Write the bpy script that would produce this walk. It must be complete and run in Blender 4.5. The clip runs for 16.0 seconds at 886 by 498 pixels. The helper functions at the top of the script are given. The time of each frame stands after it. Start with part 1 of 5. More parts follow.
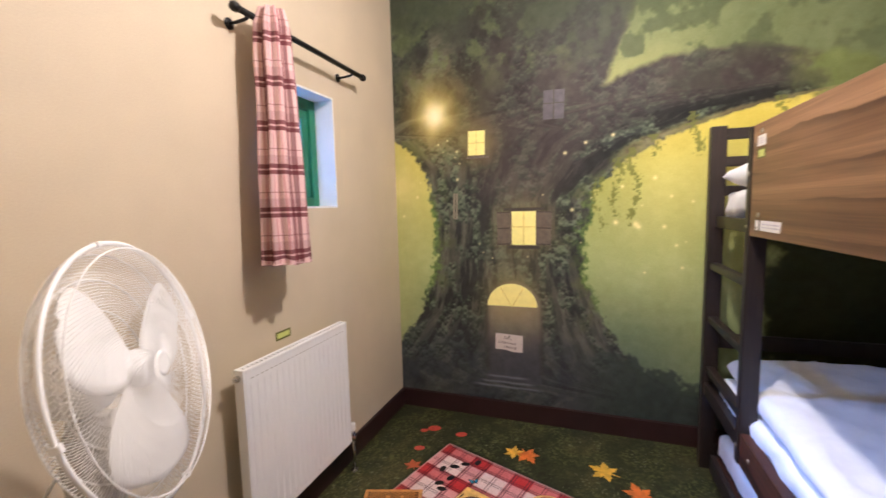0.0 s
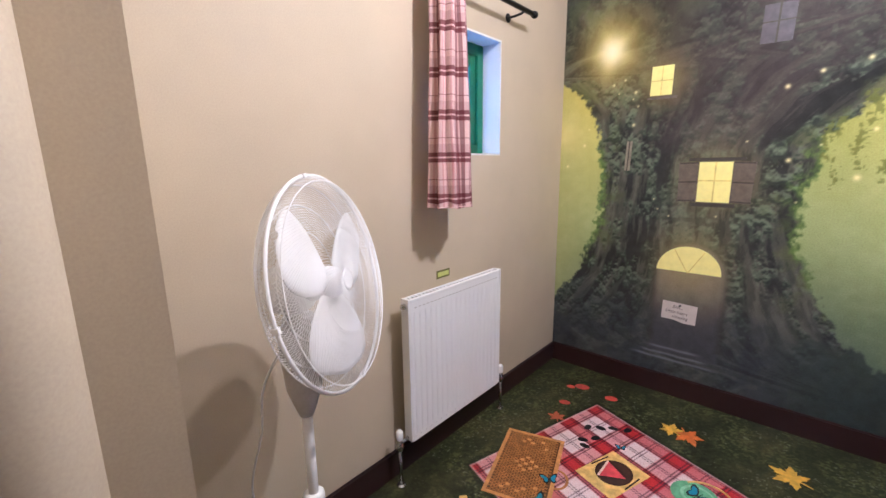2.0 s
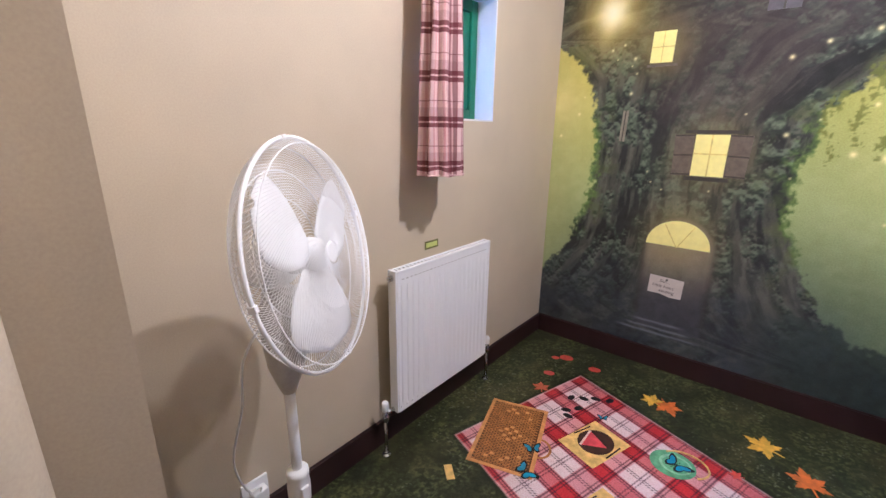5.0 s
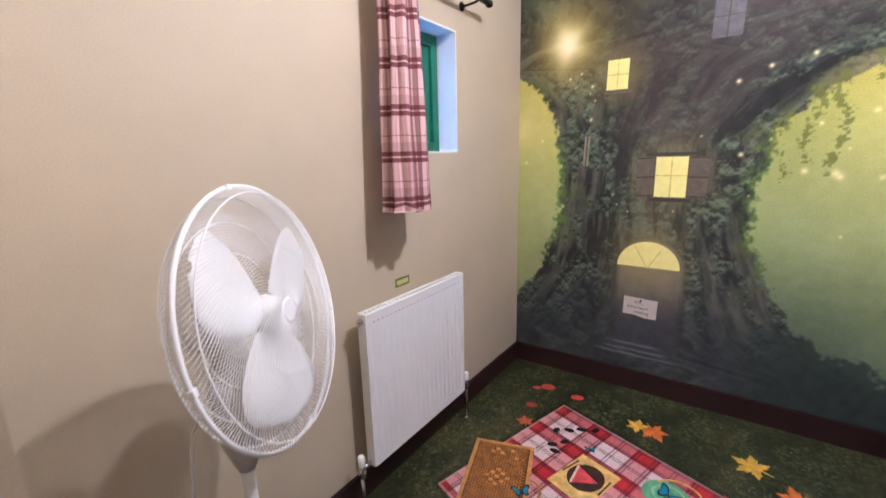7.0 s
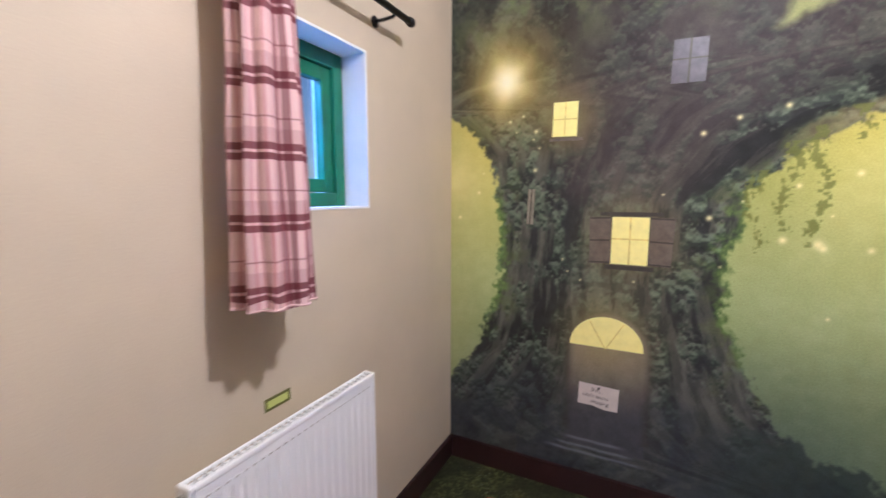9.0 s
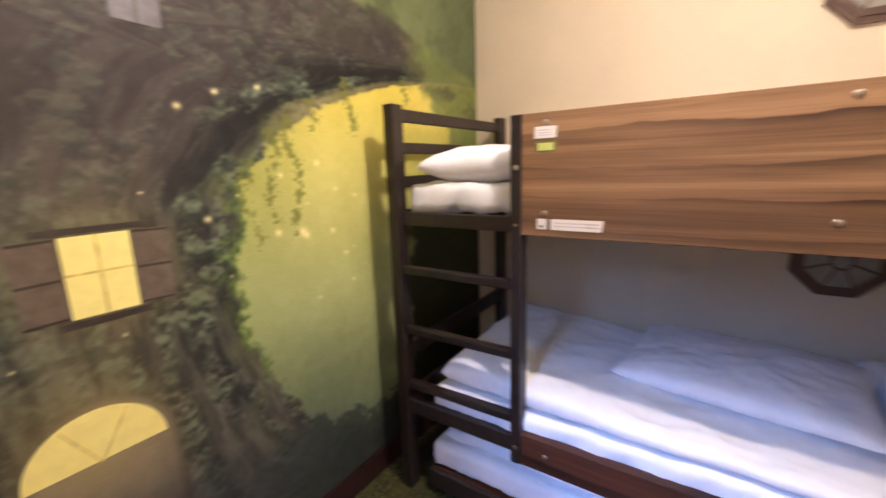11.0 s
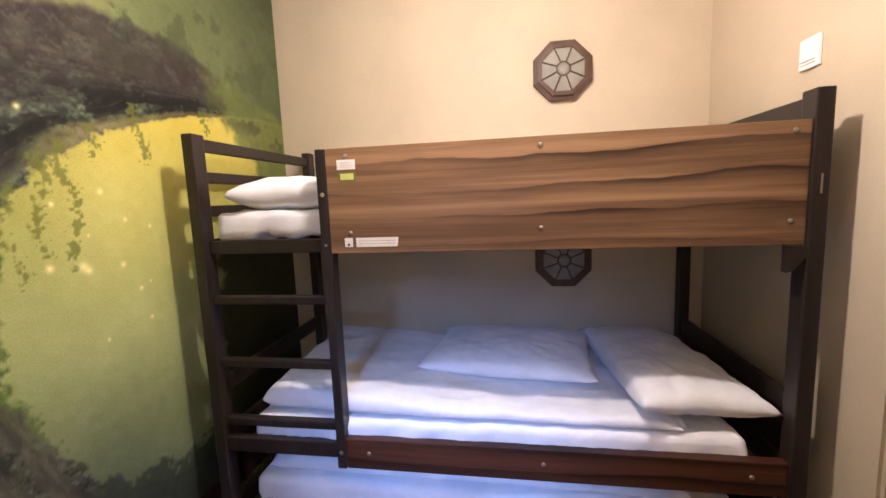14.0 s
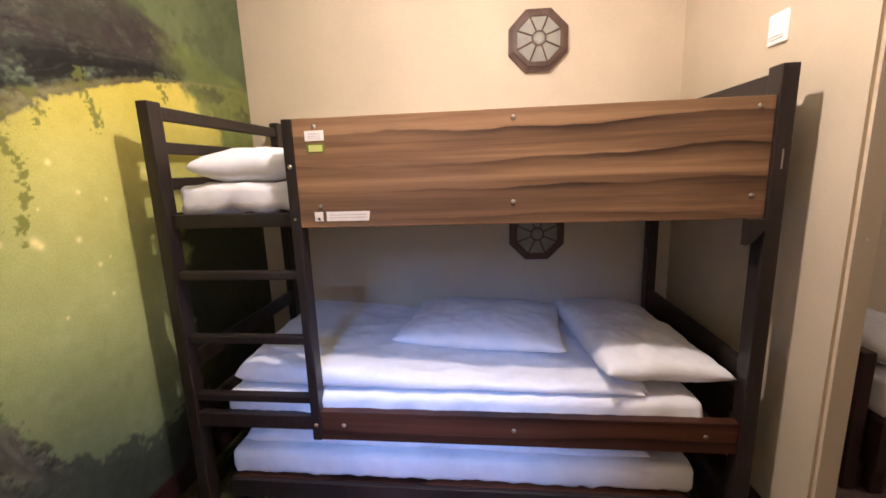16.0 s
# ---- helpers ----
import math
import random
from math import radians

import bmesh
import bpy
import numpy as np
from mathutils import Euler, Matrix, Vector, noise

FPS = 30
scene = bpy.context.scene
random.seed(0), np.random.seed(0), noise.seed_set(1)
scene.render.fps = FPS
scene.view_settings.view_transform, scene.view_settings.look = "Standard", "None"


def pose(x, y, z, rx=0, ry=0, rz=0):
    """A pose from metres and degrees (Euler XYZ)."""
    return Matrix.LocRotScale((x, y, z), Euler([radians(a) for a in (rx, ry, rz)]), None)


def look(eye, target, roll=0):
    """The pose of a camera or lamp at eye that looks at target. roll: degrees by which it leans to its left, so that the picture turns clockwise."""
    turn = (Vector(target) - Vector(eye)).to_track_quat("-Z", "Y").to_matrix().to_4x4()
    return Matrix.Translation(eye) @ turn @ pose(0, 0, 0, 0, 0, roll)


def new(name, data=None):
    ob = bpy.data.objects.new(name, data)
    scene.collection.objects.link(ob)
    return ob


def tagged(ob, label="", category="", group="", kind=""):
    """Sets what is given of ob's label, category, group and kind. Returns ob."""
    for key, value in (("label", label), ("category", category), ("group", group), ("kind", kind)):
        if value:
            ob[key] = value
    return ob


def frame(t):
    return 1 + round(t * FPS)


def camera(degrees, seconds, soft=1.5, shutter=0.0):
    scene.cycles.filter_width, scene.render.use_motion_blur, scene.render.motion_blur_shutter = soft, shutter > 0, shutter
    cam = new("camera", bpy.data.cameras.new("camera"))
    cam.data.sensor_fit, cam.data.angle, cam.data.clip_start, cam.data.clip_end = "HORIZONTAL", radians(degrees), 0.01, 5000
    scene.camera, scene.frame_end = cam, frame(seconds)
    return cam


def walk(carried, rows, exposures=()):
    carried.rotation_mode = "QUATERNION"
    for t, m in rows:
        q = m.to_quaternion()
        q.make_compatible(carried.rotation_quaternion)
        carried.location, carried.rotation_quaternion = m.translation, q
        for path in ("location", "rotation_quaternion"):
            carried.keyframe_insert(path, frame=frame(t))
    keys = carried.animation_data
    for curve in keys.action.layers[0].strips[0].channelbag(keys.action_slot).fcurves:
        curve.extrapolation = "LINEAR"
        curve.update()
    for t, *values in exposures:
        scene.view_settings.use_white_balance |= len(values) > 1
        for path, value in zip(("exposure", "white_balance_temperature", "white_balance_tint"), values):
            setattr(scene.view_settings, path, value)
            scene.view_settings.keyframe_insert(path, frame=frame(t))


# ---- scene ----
cam = camera(94.2, 16.0, shutter=0.5)
PATH = [
    (0, (1.196, -2.461, 1.325), (0.525, -0.587, 1.129), -1.4),
    (0.5, (1.194, -2.465, 1.327), (0.301, -0.689, 1.104), -1.1),
    (1, (1.187, -2.471, 1.319), (0.102, -0.811, 1.059), -0.9),
    (1.5, (1.185, -2.463, 1.299), (-0.059, -0.933, 0.961), -1.0),
    (2, (1.189, -2.454, 1.297), (-0.112, -0.988, 0.898), -0.7),
    (2.5, (1.182, -2.454, 1.292), (-0.14, -1.025, 0.833), -0.4),
    (3, (1.158, -2.442, 1.284), (-0.142, -1.009, 0.776), 0.3),
    (3.5, (1.151, -2.429, 1.281), (-0.136, -0.997, 0.741), 0.7),
    (4, (1.145, -2.423, 1.289), (-0.121, -0.973, 0.745), 1.0),
    (6.5, (1.13, -2.397, 1.297), (-0.025, -0.849, 0.781), -1.1),
    (7, (1.101, -2.359, 1.316), (-0.034, -0.77, 0.888), -1.5),
    (7.5, (1.061, -2.308, 1.343), (-0.091, -0.703, 1.032), -1.4),
    (8, (1.035, -2.222, 1.354), (-0.14, -0.625, 1.094), -1.3),
    (8.2, (1.029, -2.171, 1.356), (-0.131, -0.56, 1.11), -1.1),
    (10.3, (0.582, -1.346, 1.426), (1.274, 0.506, 1.126), -0.1),
    (10.5, (0.555, -1.294, 1.416), (1.603, 0.374, 1.070), -0.5),
    (11, (0.482, -1.267, 1.430), (2.100, -0.161, 1.040), -1.9),
    (11.5, (0.41, -1.282, 1.406), (2.29, -0.71, 1.035), -1.4),
    (12, (0.35, -1.364, 1.397), (2.293, -1.049, 1.04), -2.0),
    (12.5, (0.309, -1.389, 1.394), (2.262, -1.094, 1.079), -2.2),
    (13, (0.3, -1.38, 1.398), (2.255, -1.049, 1.133), -2.2),
    (13.5, (0.301, -1.374, 1.395), (2.257, -1.043, 1.14), -2.3),
    (14, (0.301, -1.379, 1.391), (2.26, -1.058, 1.146), -2.3),
    (14.5, (0.302, -1.386, 1.391), (2.263, -1.083, 1.142), -2.3),
    (15, (0.301, -1.389, 1.392), (2.263, -1.095, 1.134), -2.4),
    (15.5, (0.309, -1.393, 1.394), (2.271, -1.152, 1.094), -2.2),
    (16, (0.31, -1.395, 1.393), (2.263, -1.181, 1.015), -2.0),
]
EXPOSURE = [(0, -0.02, 5500, 14), (1.0, 0.03, 5020, 15), (4.2, 0.0, 4880, 15), (7.0, -0.04, 4880, 15), (8.2, -0.08, 4880, 15), (10.3, -0.12, 5050, 16), (10.8, -0.06, 6050, 17), (11.6, -0.12, 5980, 18), (16, -0.13, 5880, 17)]
walk(cam, [(t, look(eye, target, roll)) for t, eye, target, roll in PATH], EXPOSURE)

# ---------------------------------------------------------------- light
world = bpy.data.worlds.new("world")
scene.world = world
world.use_nodes = True
wn = world.node_tree
sky = wn.nodes.new("ShaderNodeTexSky")
sky.sky_type = "NISHITA"
sky.sun_disc = False
sky.sun_elevation = radians(35)
sky.sun_rotation = radians(60)
wn.links.new(sky.outputs[0], wn.nodes["Background"].inputs[0])
wn.nodes["Background"].inputs[1].default_value = 0.12


def lamp(name, kind, m, energy, colour, **more):
    data = bpy.data.lights.new(name, kind)
    data.energy, data.color = energy, colour
    if "size" in more:
        data.shape = "RECTANGLE"
        data.size, data.size_y = more["size"]
    if "radius" in more:
        data.shadow_soft_size = more["radius"]
    if "cone" in more:
        data.spot_size, data.spot_blend = radians(more["cone"]), 0.02
    ob = new(name, data)
    ob.matrix_world = m
    return ob


# the room's ceiling lamp, the daylight in the window
lamp("ceiling_lamp", "POINT", pose(1.33, -1.33, 2.47), 104, (1.0, 0.84, 0.69), radius=0.035)
lamp("window_light", "AREA", look((-1.35, -0.76, 2.42), (0.0, -0.92, 1.62)), 320, (0.22, 0.44, 1.0), size=(0.85, 0.6))
# unseen fill light added in the next room
lamp("next_room_fill", "SPOT", pose(0.9, -4.2, 2.55), 45, (1.0, 0.84, 0.70), radius=0.05, cone=165)

# ---------------------------------------------------------------- materials


def lin(c):
    c = np.asarray(c, float) / 255.0
    return np.where(c <= 0.04045, c / 12.92, ((c + 0.055) / 1.055) ** 2.4)


def rgba(c):
    return (*[float(v) for v in lin(c)], 1.0)


class Nodes:
    """A material with a principled shader and short ways to add nodes."""

    def __init__(self, name, rough=0.6, metal=0.0):
        self.m = bpy.data.materials.new(name)
        self.m.use_nodes = True
        self.t = self.m.node_tree
        self.b = self.t.nodes["Principled BSDF"]
        self.b.inputs["Roughness"].default_value = rough
        self.b.inputs["Metallic"].default_value = metal
        self.co = self.t.nodes.new("ShaderNodeTexCoord").outputs["Object"]

    def node(self, kind, **ins):
        n = self.t.nodes.new(kind)
        for k, v in ins.items():
            self.put(n.inputs[k], v)
        return n

    def put(self, socket, v):
        if isinstance(v, bpy.types.NodeSocket):
            self.t.links.new(v, socket)
        else:
            socket.default_value = v

    def stretch(self, sx, sy, sz):
        n = self.node("ShaderNodeMapping", Vector=self.co)
        n.inputs["Scale"].default_value = (sx, sy, sz)
        return n.outputs[0]

    def noise(self, scale, detail=4.0, rough=0.55, vec=None, distort=0.0):
        n = self.node("ShaderNodeTexNoise", Scale=scale, Detail=detail, Roughness=rough, Distortion=distort)
        self.put(n.inputs["Vector"], vec if vec is not None else self.co)
        return n.outputs["Fac"]

    def ramp(self, fac, stops):
        n = self.node("ShaderNodeValToRGB", Fac=fac)
        e = n.color_ramp.elements
        while len(e) < len(stops):
            e.new(0.5)
        for el, (p, c) in zip(e, stops):
            el.position, el.color = p, c
        return n.outputs[0]

    def math(self, op, a, b=0.0):
        n = self.t.nodes.new("ShaderNodeMath")
        n.operation = op
        self.put(n.inputs[0], a)
        self.put(n.inputs[1], b)
        return n.outputs[0]

    def mix(self, fac, a, b, kind="MIX"):
        n = self.t.nodes.new("ShaderNodeMixRGB")
        n.blend_type = kind
        self.put(n.inputs[0], fac)
        self.put(n.inputs[1], a)
        self.put(n.inputs[2], b)
        return n.outputs[0]

    def colour(self, c):
        self.put(self.b.inputs["Base Color"], c)
        return self

    def bump(self, height, strength=0.3, distance=0.002):
        n = self.node("ShaderNodeBump", Height=height)
        n.inputs["Strength"].default_value = strength
        n.inputs["Distance"].default_value = distance
        self.put(self.b.inputs["Normal"], n.outputs[0])
        return self

    def gloss(self, fac, lo, hi):
        n = self.node("ShaderNodeMapRange", Value=fac)
        n.inputs["To Min"].default_value, n.inputs["To Max"].default_value = lo, hi
        self.put(self.b.inputs["Roughness"], n.outputs[0])
        return self


def plain(name, c, rough=0.6, metal=0.0, vary=0.12, scale=14.0, grain=120.0, bump=0.12):
    """Colour with two scales of variation and a fine relief."""
    n = Nodes(name, rough, metal)
    c = np.asarray(c, float)
    big = n.noise(scale, 3.0)
    col = n.ramp(big, [(0.3, rgba(c * (1 - vary))), (0.7, rgba(np.minimum(255, c * (1 + vary * 0.5))))])
    fine = n.noise(grain, 2.0)
    n.colour(n.mix(0.06, col, n.ramp(fine, [(0.3, (0, 0, 0, 1)), (0.7, (1, 1, 1, 1))]), "OVERLAY"))
    n.bump(fine, bump, 0.001)
    n.gloss(big, max(0.03, rough - 0.06), min(1.0, rough + 0.06))
    return n.m


WALL = plain("cream_paint", (204, 189, 163), 0.62, vary=0.03, scale=3.0, grain=260.0, bump=0.10)
WHITE_PAINT = plain("white_paint", (236, 236, 234), 0.5, vary=0.03, scale=5.0)
CEIL = plain("ceiling_paint", (228, 224, 214), 0.8, vary=0.03)
ENAMEL = plain("white_enamel", (243, 243, 243), 0.32, vary=0.012, scale=2.0, bump=0.02)
PLASTIC = plain("white_plastic", (250, 249, 248), 0.38, vary=0.02, scale=8.0, bump=0.03)
GREY_PLASTIC = plain("grey_plastic", (196, 192, 188), 0.42, vary=0.03)
CHROME = plain("chrome", (210, 210, 210), 0.16, 1.0, vary=0.05)
BOLT = plain("steel_bolt", (190, 184, 172), 0.3, 1.0, vary=0.08)
BLACK_METAL = plain("black_metal", (24, 22, 22), 0.42, 0.4, vary=0.1)
GREEN_PAINT = plain("green_paint", (38, 112, 78), 0.42, vary=0.14, scale=10.0)
SKIRT = plain("dark_brown_gloss_paint", (50, 30, 30), 0.36, vary=0.12, scale=6.0)
DARK_WOOD_FAR = plain("dark_furniture", (52, 34, 30), 0.5, vary=0.15)
CARPET = plain("carpet", (112, 92, 88), 0.95, vary=0.2, scale=30.0, bump=0.6)
LABEL = plain("white_label", (240, 236, 232), 0.45, vary=0.02)
LABEL_PRINT = plain("grey_print", (212, 204, 210), 0.5)
GLOW_LABEL = plain("pale_green_label", (206, 214, 120), 0.5, vary=0.04)
OLIVE = plain("olive_print", (112, 112, 52), 0.5)
LAMP_WOOD = plain("lamp_wood", (92, 70, 59), 0.5, vary=0.16, scale=18.0)
LAMP_GLASS = plain("frosted_glass", (150, 148, 138), 0.62, vary=0.1, scale=9.0)


def wood_espresso():
    n = Nodes("espresso_stained_wood", 0.42)
    g = n.noise(3.0, 6.0, 0.6, n.stretch(14, 14, 1.6), 1.2)
    n.colour(n.ramp(g, [(0.3, rgba((27, 20, 18))), (0.55, rgba((38, 29, 26))), (0.8, rgba((52, 41, 35)))]))
    n.bump(g, 0.15, 0.001)
    return n.gloss(g, 0.36, 0.52).m


def wood_walnut(name, dark=1.0, tint=(1.0, 1.0, 1.0)):
    """Figured walnut board: the grain runs along y, with long dark bands."""
    n = Nodes(name, 0.45)
    n.b.inputs["Specular IOR Level"].default_value = 0.28
    sep = n.node("ShaderNodeSeparateXYZ", Vector=n.co)
    warp = n.noise(1.0, 2.0, 0.40, n.stretch(1, 0.62, 1.3))
    small = n.noise(1.0, 3.0, 0.6, n.stretch(1, 3.2, 8.0))
    z = n.math("ADD", n.math("MULTIPLY", sep.outputs[2], 10.5), n.math("MULTIPLY", warp, 3.0))
    ring = n.math("FRACT", n.math("ADD", z, n.math("MULTIPLY", small, 0.30)))
    strong = n.noise(1.0, 2.0, 0.5, n.stretch(1, 0.8, 6.0))
    cloud = n.noise(1.0, 4.0, 0.6, n.stretch(1, 0.5, 12.0), 0.5)
    streak = n.noise(1.0, 5.0, 0.65, n.stretch(6, 0.6, 55.0), 0.3)
    fine = n.noise(4.0, 5.0, 0.7, n.stretch(20, 1.2, 110), 0.3)
    k = dark * np.array(tint)
    base = n.ramp(cloud, [(0.32, rgba(np.array((90, 67, 50)) * k)), (0.47, rgba(np.array((126, 95, 68)) * k)),
                          (0.64, rgba(np.array((156, 121, 88)) * k))])
    # each ring darkens slowly towards a sharp late-wood line
    line = n.ramp(ring, [(0.0, (0.55, 0.55, 0.55, 1)), (0.03, (0.12, 0.12, 0.12, 1)), (0.10, (0, 0, 0, 1)), (0.52, (0.04, 0.04, 0.04, 1)),
                         (0.80, (0.50, 0.50, 0.50, 1)), (0.955, (1, 1, 1, 1))])
    amount = n.ramp(strong, [(0.32, (0.30, 0.30, 0.30, 1)), (0.54, (1, 1, 1, 1))])
    base = n.mix(n.math("MULTIPLY", n.math("MULTIPLY", line, amount), 0.90), base, rgba(np.array((48, 31, 25)) * k))
    base = n.mix(0.36, base, n.ramp(streak, [(0.32, (0.22, 0.22, 0.22, 1)), (0.68, (0.74, 0.74, 0.74, 1))]), "OVERLAY")
    n.colour(n.mix(0.25, base, n.ramp(fine, [(0.3, (0.2, 0.2, 0.2, 1)), (0.7, (0.8, 0.8, 0.8, 1))]), "OVERLAY"))
    n.bump(fine, 0.08, 0.0006)
    return n.gloss(fine, 0.40, 0.52).m


def linen():
    n = Nodes("white_cotton", 0.85)
    big = n.noise(6.0, 4.0, 0.6)
    wv = n.noise(500.0, 1.0)
    fold = n.noise(16.0, 4.0, 0.6, n.stretch(1.6, 0.7, 1.0), 2.0)
    n.colour(n.ramp(big, [(0.3, rgba((222, 222, 226))), (0.7, rgba((240, 240, 242)))]))
    n.bump(n.math("ADD", n.math("MULTIPLY", fold, 0.5), n.math("MULTIPLY", wv, 0.03)), 0.35, 0.006)
    n.b.inputs["Sheen Weight"].default_value = 0.15
    return n.m


def tartan_cloth():
    """Pink and white curtain cloth with claret checks; u runs along the folds' arc, v up the cloth, in metres."""
    n = Nodes("tartan_cloth", 0.85)
    at = n.t.nodes.new("ShaderNodeUVMap")
    sep = n.node("ShaderNodeSeparateXYZ", Vector=at.outputs[0])
    white, pink, claret = rgba((218, 186, 183)), rgba((174, 88, 96)), rgba((92, 10, 28))

    def stripes(s, period):
        p = n.math("FRACT", n.math("DIVIDE", s, period))
        band = n.ramp(p, [(0.0, (0, 0, 0, 1)), (0.36, (0.9, 0.9, 0.9, 1)), (0.46, (0.0, 0.0, 0.0, 1)), (0.50, (0.9, 0.9, 0.9, 1)),
                          (0.60, (0.25, 0.25, 0.25, 1)), (0.80, (0, 0, 0, 1)), (0.93, (0.6, 0.6, 0.6, 1)), (0.955, (0, 0, 0, 1))])
        band.node.color_ramp.interpolation = "CONSTANT"
        return band

    weave = n.noise(900.0, 1.0)
    h = stripes(sep.outputs[1], 0.152)
    v = stripes(sep.outputs[0], 0.152)
    soft = n.noise(7.0, 2.0)
    fine = n.math("FRACT", n.math("DIVIDE", sep.outputs[0], 0.040))
    fine = n.ramp(fine, [(0.0, (0.1, 0.1, 0.1, 1)), (0.40, (0.75, 0.75, 0.75, 1)), (0.62, (0.05, 0.05, 0.05, 1)), (0.80, (0.5, 0.5, 0.5, 1))])
    fine.node.color_ramp.interpolation = "CONSTANT"
    base = n.mix(n.math("MULTIPLY", fine, n.math("ADD", soft, 0.1)), white, pink)
    col = n.mix(n.math("MULTIPLY", v, 0.70), base, claret)
    col = n.mix(n.math("MULTIPLY", h, 0.96), col, claret)
    n.colour(n.mix(0.1, col, n.ramp(weave, [(0.3, (0.2, 0.2, 0.2, 1)), (0.7, (0.8, 0.8, 0.8, 1))]), "OVERLAY"))
    n.bump(weave, 0.2, 0.0006)
    return n.m


def printed(name, rough, speck=0.16):
    """A print: its colours are the mesh's own, with fine dots and a faint relief of the sheet."""
    n = Nodes(name, rough)
    n.b.inputs["Specular IOR Level"].default_value = 0.2
    a = n.node("ShaderNodeVertexColor")
    a.layer_name = "print"
    fine = n.noise(160.0, 3.0, 0.6)
    n.colour(n.mix(speck, a.outputs[0], n.ramp(fine, [(0.3, (0.15, 0.15, 0.15, 1)), (0.7, (0.85, 0.85, 0.85, 1))]), "OVERLAY"))
    n.bump(n.noise(220.0, 2.0), 0.15, 0.0006)
    return n.m


def flat_ink(name, c, rough=0.42, vary=0.2):
    return plain(name, c, rough, vary=vary, scale=30.0, grain=300.0, bump=0.05)


ESPRESSO = wood_espresso()
WALNUT = wood_walnut("walnut_board", 0.95)
WALNUT_DARK = wood_walnut("walnut_rail", 0.50, (1.2, 0.92, 0.86))
LINEN = linen()
TARTAN = tartan_cloth()
MURAL_PRINT = printed("mural_print", 0.55)
FLOOR_PRINT = printed("floor_print", 0.42, 0.34)
INK = {k: flat_ink("ink_" + k, c, vary=0.03 if k in ("window", "paper", "bone") else 0.16) for k, c in dict(
    orange=(214, 112, 44), yellow=(226, 176, 60), rust=(176, 84, 50), red=(196, 70, 56), cane=(176, 116, 56), cane_light=(206, 144, 78),
    cane_dark=(104, 62, 26), mat=(226, 186, 104), plate=(70, 44, 36), melon=(216, 76, 84), rind=(216, 190, 176), mint=(112, 174, 128),
    mint_light=(150, 200, 160), blue=(44, 140, 178), black=(22, 20, 26), bone=(222, 206, 180), window=(250, 238, 146), window_line=(228, 206, 112),
    paper=(206, 196, 186), pen=(70, 60, 64), dim=(80, 75, 80), slit=(142, 132, 112), shutter=(104, 92, 78), shutter_dark=(64, 56, 48), sash=(150, 134, 90)).items()}


def glass():
    n = Nodes("window_glass", 0.02)
    n.b.inputs["Transmission Weight"].default_value = 1.0
    n.b.inputs["IOR"].default_value = 1.45
    return n.m


GLASS = glass()

# ---------------------------------------------------------------- mesh tools


def mesh_of(bm, name, material, smooth=False):
    me = bpy.data.meshes.new(name)
    bm.to_mesh(me)
    bm.free()
    me.materials.append(material)
    if smooth:
        for p in me.polygons:
            p.use_smooth = True
    return me


def part(name, bm, material, parent, label="", smooth=False):
    ob = new(name, mesh_of(bm, name, material, smooth))
    ob.parent = parent
    return tagged(ob, label)


def thing(name, label, category, group="", kind="", at=(0, 0, 0)):
    ob = new(name)
    ob.location = at
    ob.empty_display_size = 0.05
    return tagged(ob, label, category, group, kind)


def solid(name, bm, material, label, category="", kind="", smooth=False, group=""):
    return tagged(new(name, mesh_of(bm, name, material, smooth)), label, category, group, kind)


def box(x0, x1, y0, y1, z0, z1, bevel=0.0, seg=1, bm=None):
    bm = bm or bmesh.new()
    vs = bmesh.ops.create_cube(bm, size=1.0)["verts"]
    for v in vs:
        v.co = Vector(((x0 + x1) / 2 + v.co.x * (x1 - x0), (y0 + y1) / 2 + v.co.y * (y1 - y0), (z0 + z1) / 2 + v.co.z * (z1 - z0)))
    if bevel:
        es = list({e for v in vs for e in v.link_edges})
        bmesh.ops.bevel(bm, geom=es, offset=bevel, segments=seg, affect="EDGES", profile=0.6)
    return bm


def tube(points, radius, seg=8, bm=None, closed=False):
    """A round bar along points; radius a number or one a point."""
    bm = bm or bmesh.new()
    pts = [Vector(p) for p in points]
    n = len(pts)
    rad = radius if isinstance(radius, (list, tuple)) else [radius] * n
    rings, up = [], None
    for i, p in enumerate(pts):
        a = pts[(i - 1) % n] if closed or i else p
        b = pts[(i + 1) % n] if closed or i < n - 1 else p
        d = (b - a).normalized()
        if up is None:
            up = d.orthogonal().normalized()
        up = (up - d * up.dot(d)).normalized()
        side = d.cross(up)
        rings.append([bm.verts.new(p + (up * math.cos(k) + side * math.sin(k)) * rad[i]) for k in [2 * math.pi * j / seg for j in range(seg)]])
    for i in range(n if closed else n - 1):
        r, s = rings[i], rings[(i + 1) % n]
        for j in range(seg):
            bm.faces.new((r[j], r[(j + 1) % seg], s[(j + 1) % seg], s[j]))
    if not closed:
        bm.faces.new(rings[0][::-1])
        bm.faces.new(rings[-1])
    return bm


def lathe(profile, m, seg=24, bm=None):
    """Turns (radius, height) pairs round the z axis of the pose m."""
    bm = bm or bmesh.new()
    rings = [[bm.verts.new(m @ Vector((r * math.cos(2 * math.pi * j / seg), r * math.sin(2 * math.pi * j / seg), h))) for j in range(seg)] for r, h in profile]
    for r, s in zip(rings, rings[1:]):
        for j in range(seg):
            bm.faces.new((r[j], r[(j + 1) % seg], s[(j + 1) % seg], s[j]))
    bm.faces.new(rings[0][::-1])
    bm.faces.new(rings[-1])
    return bm


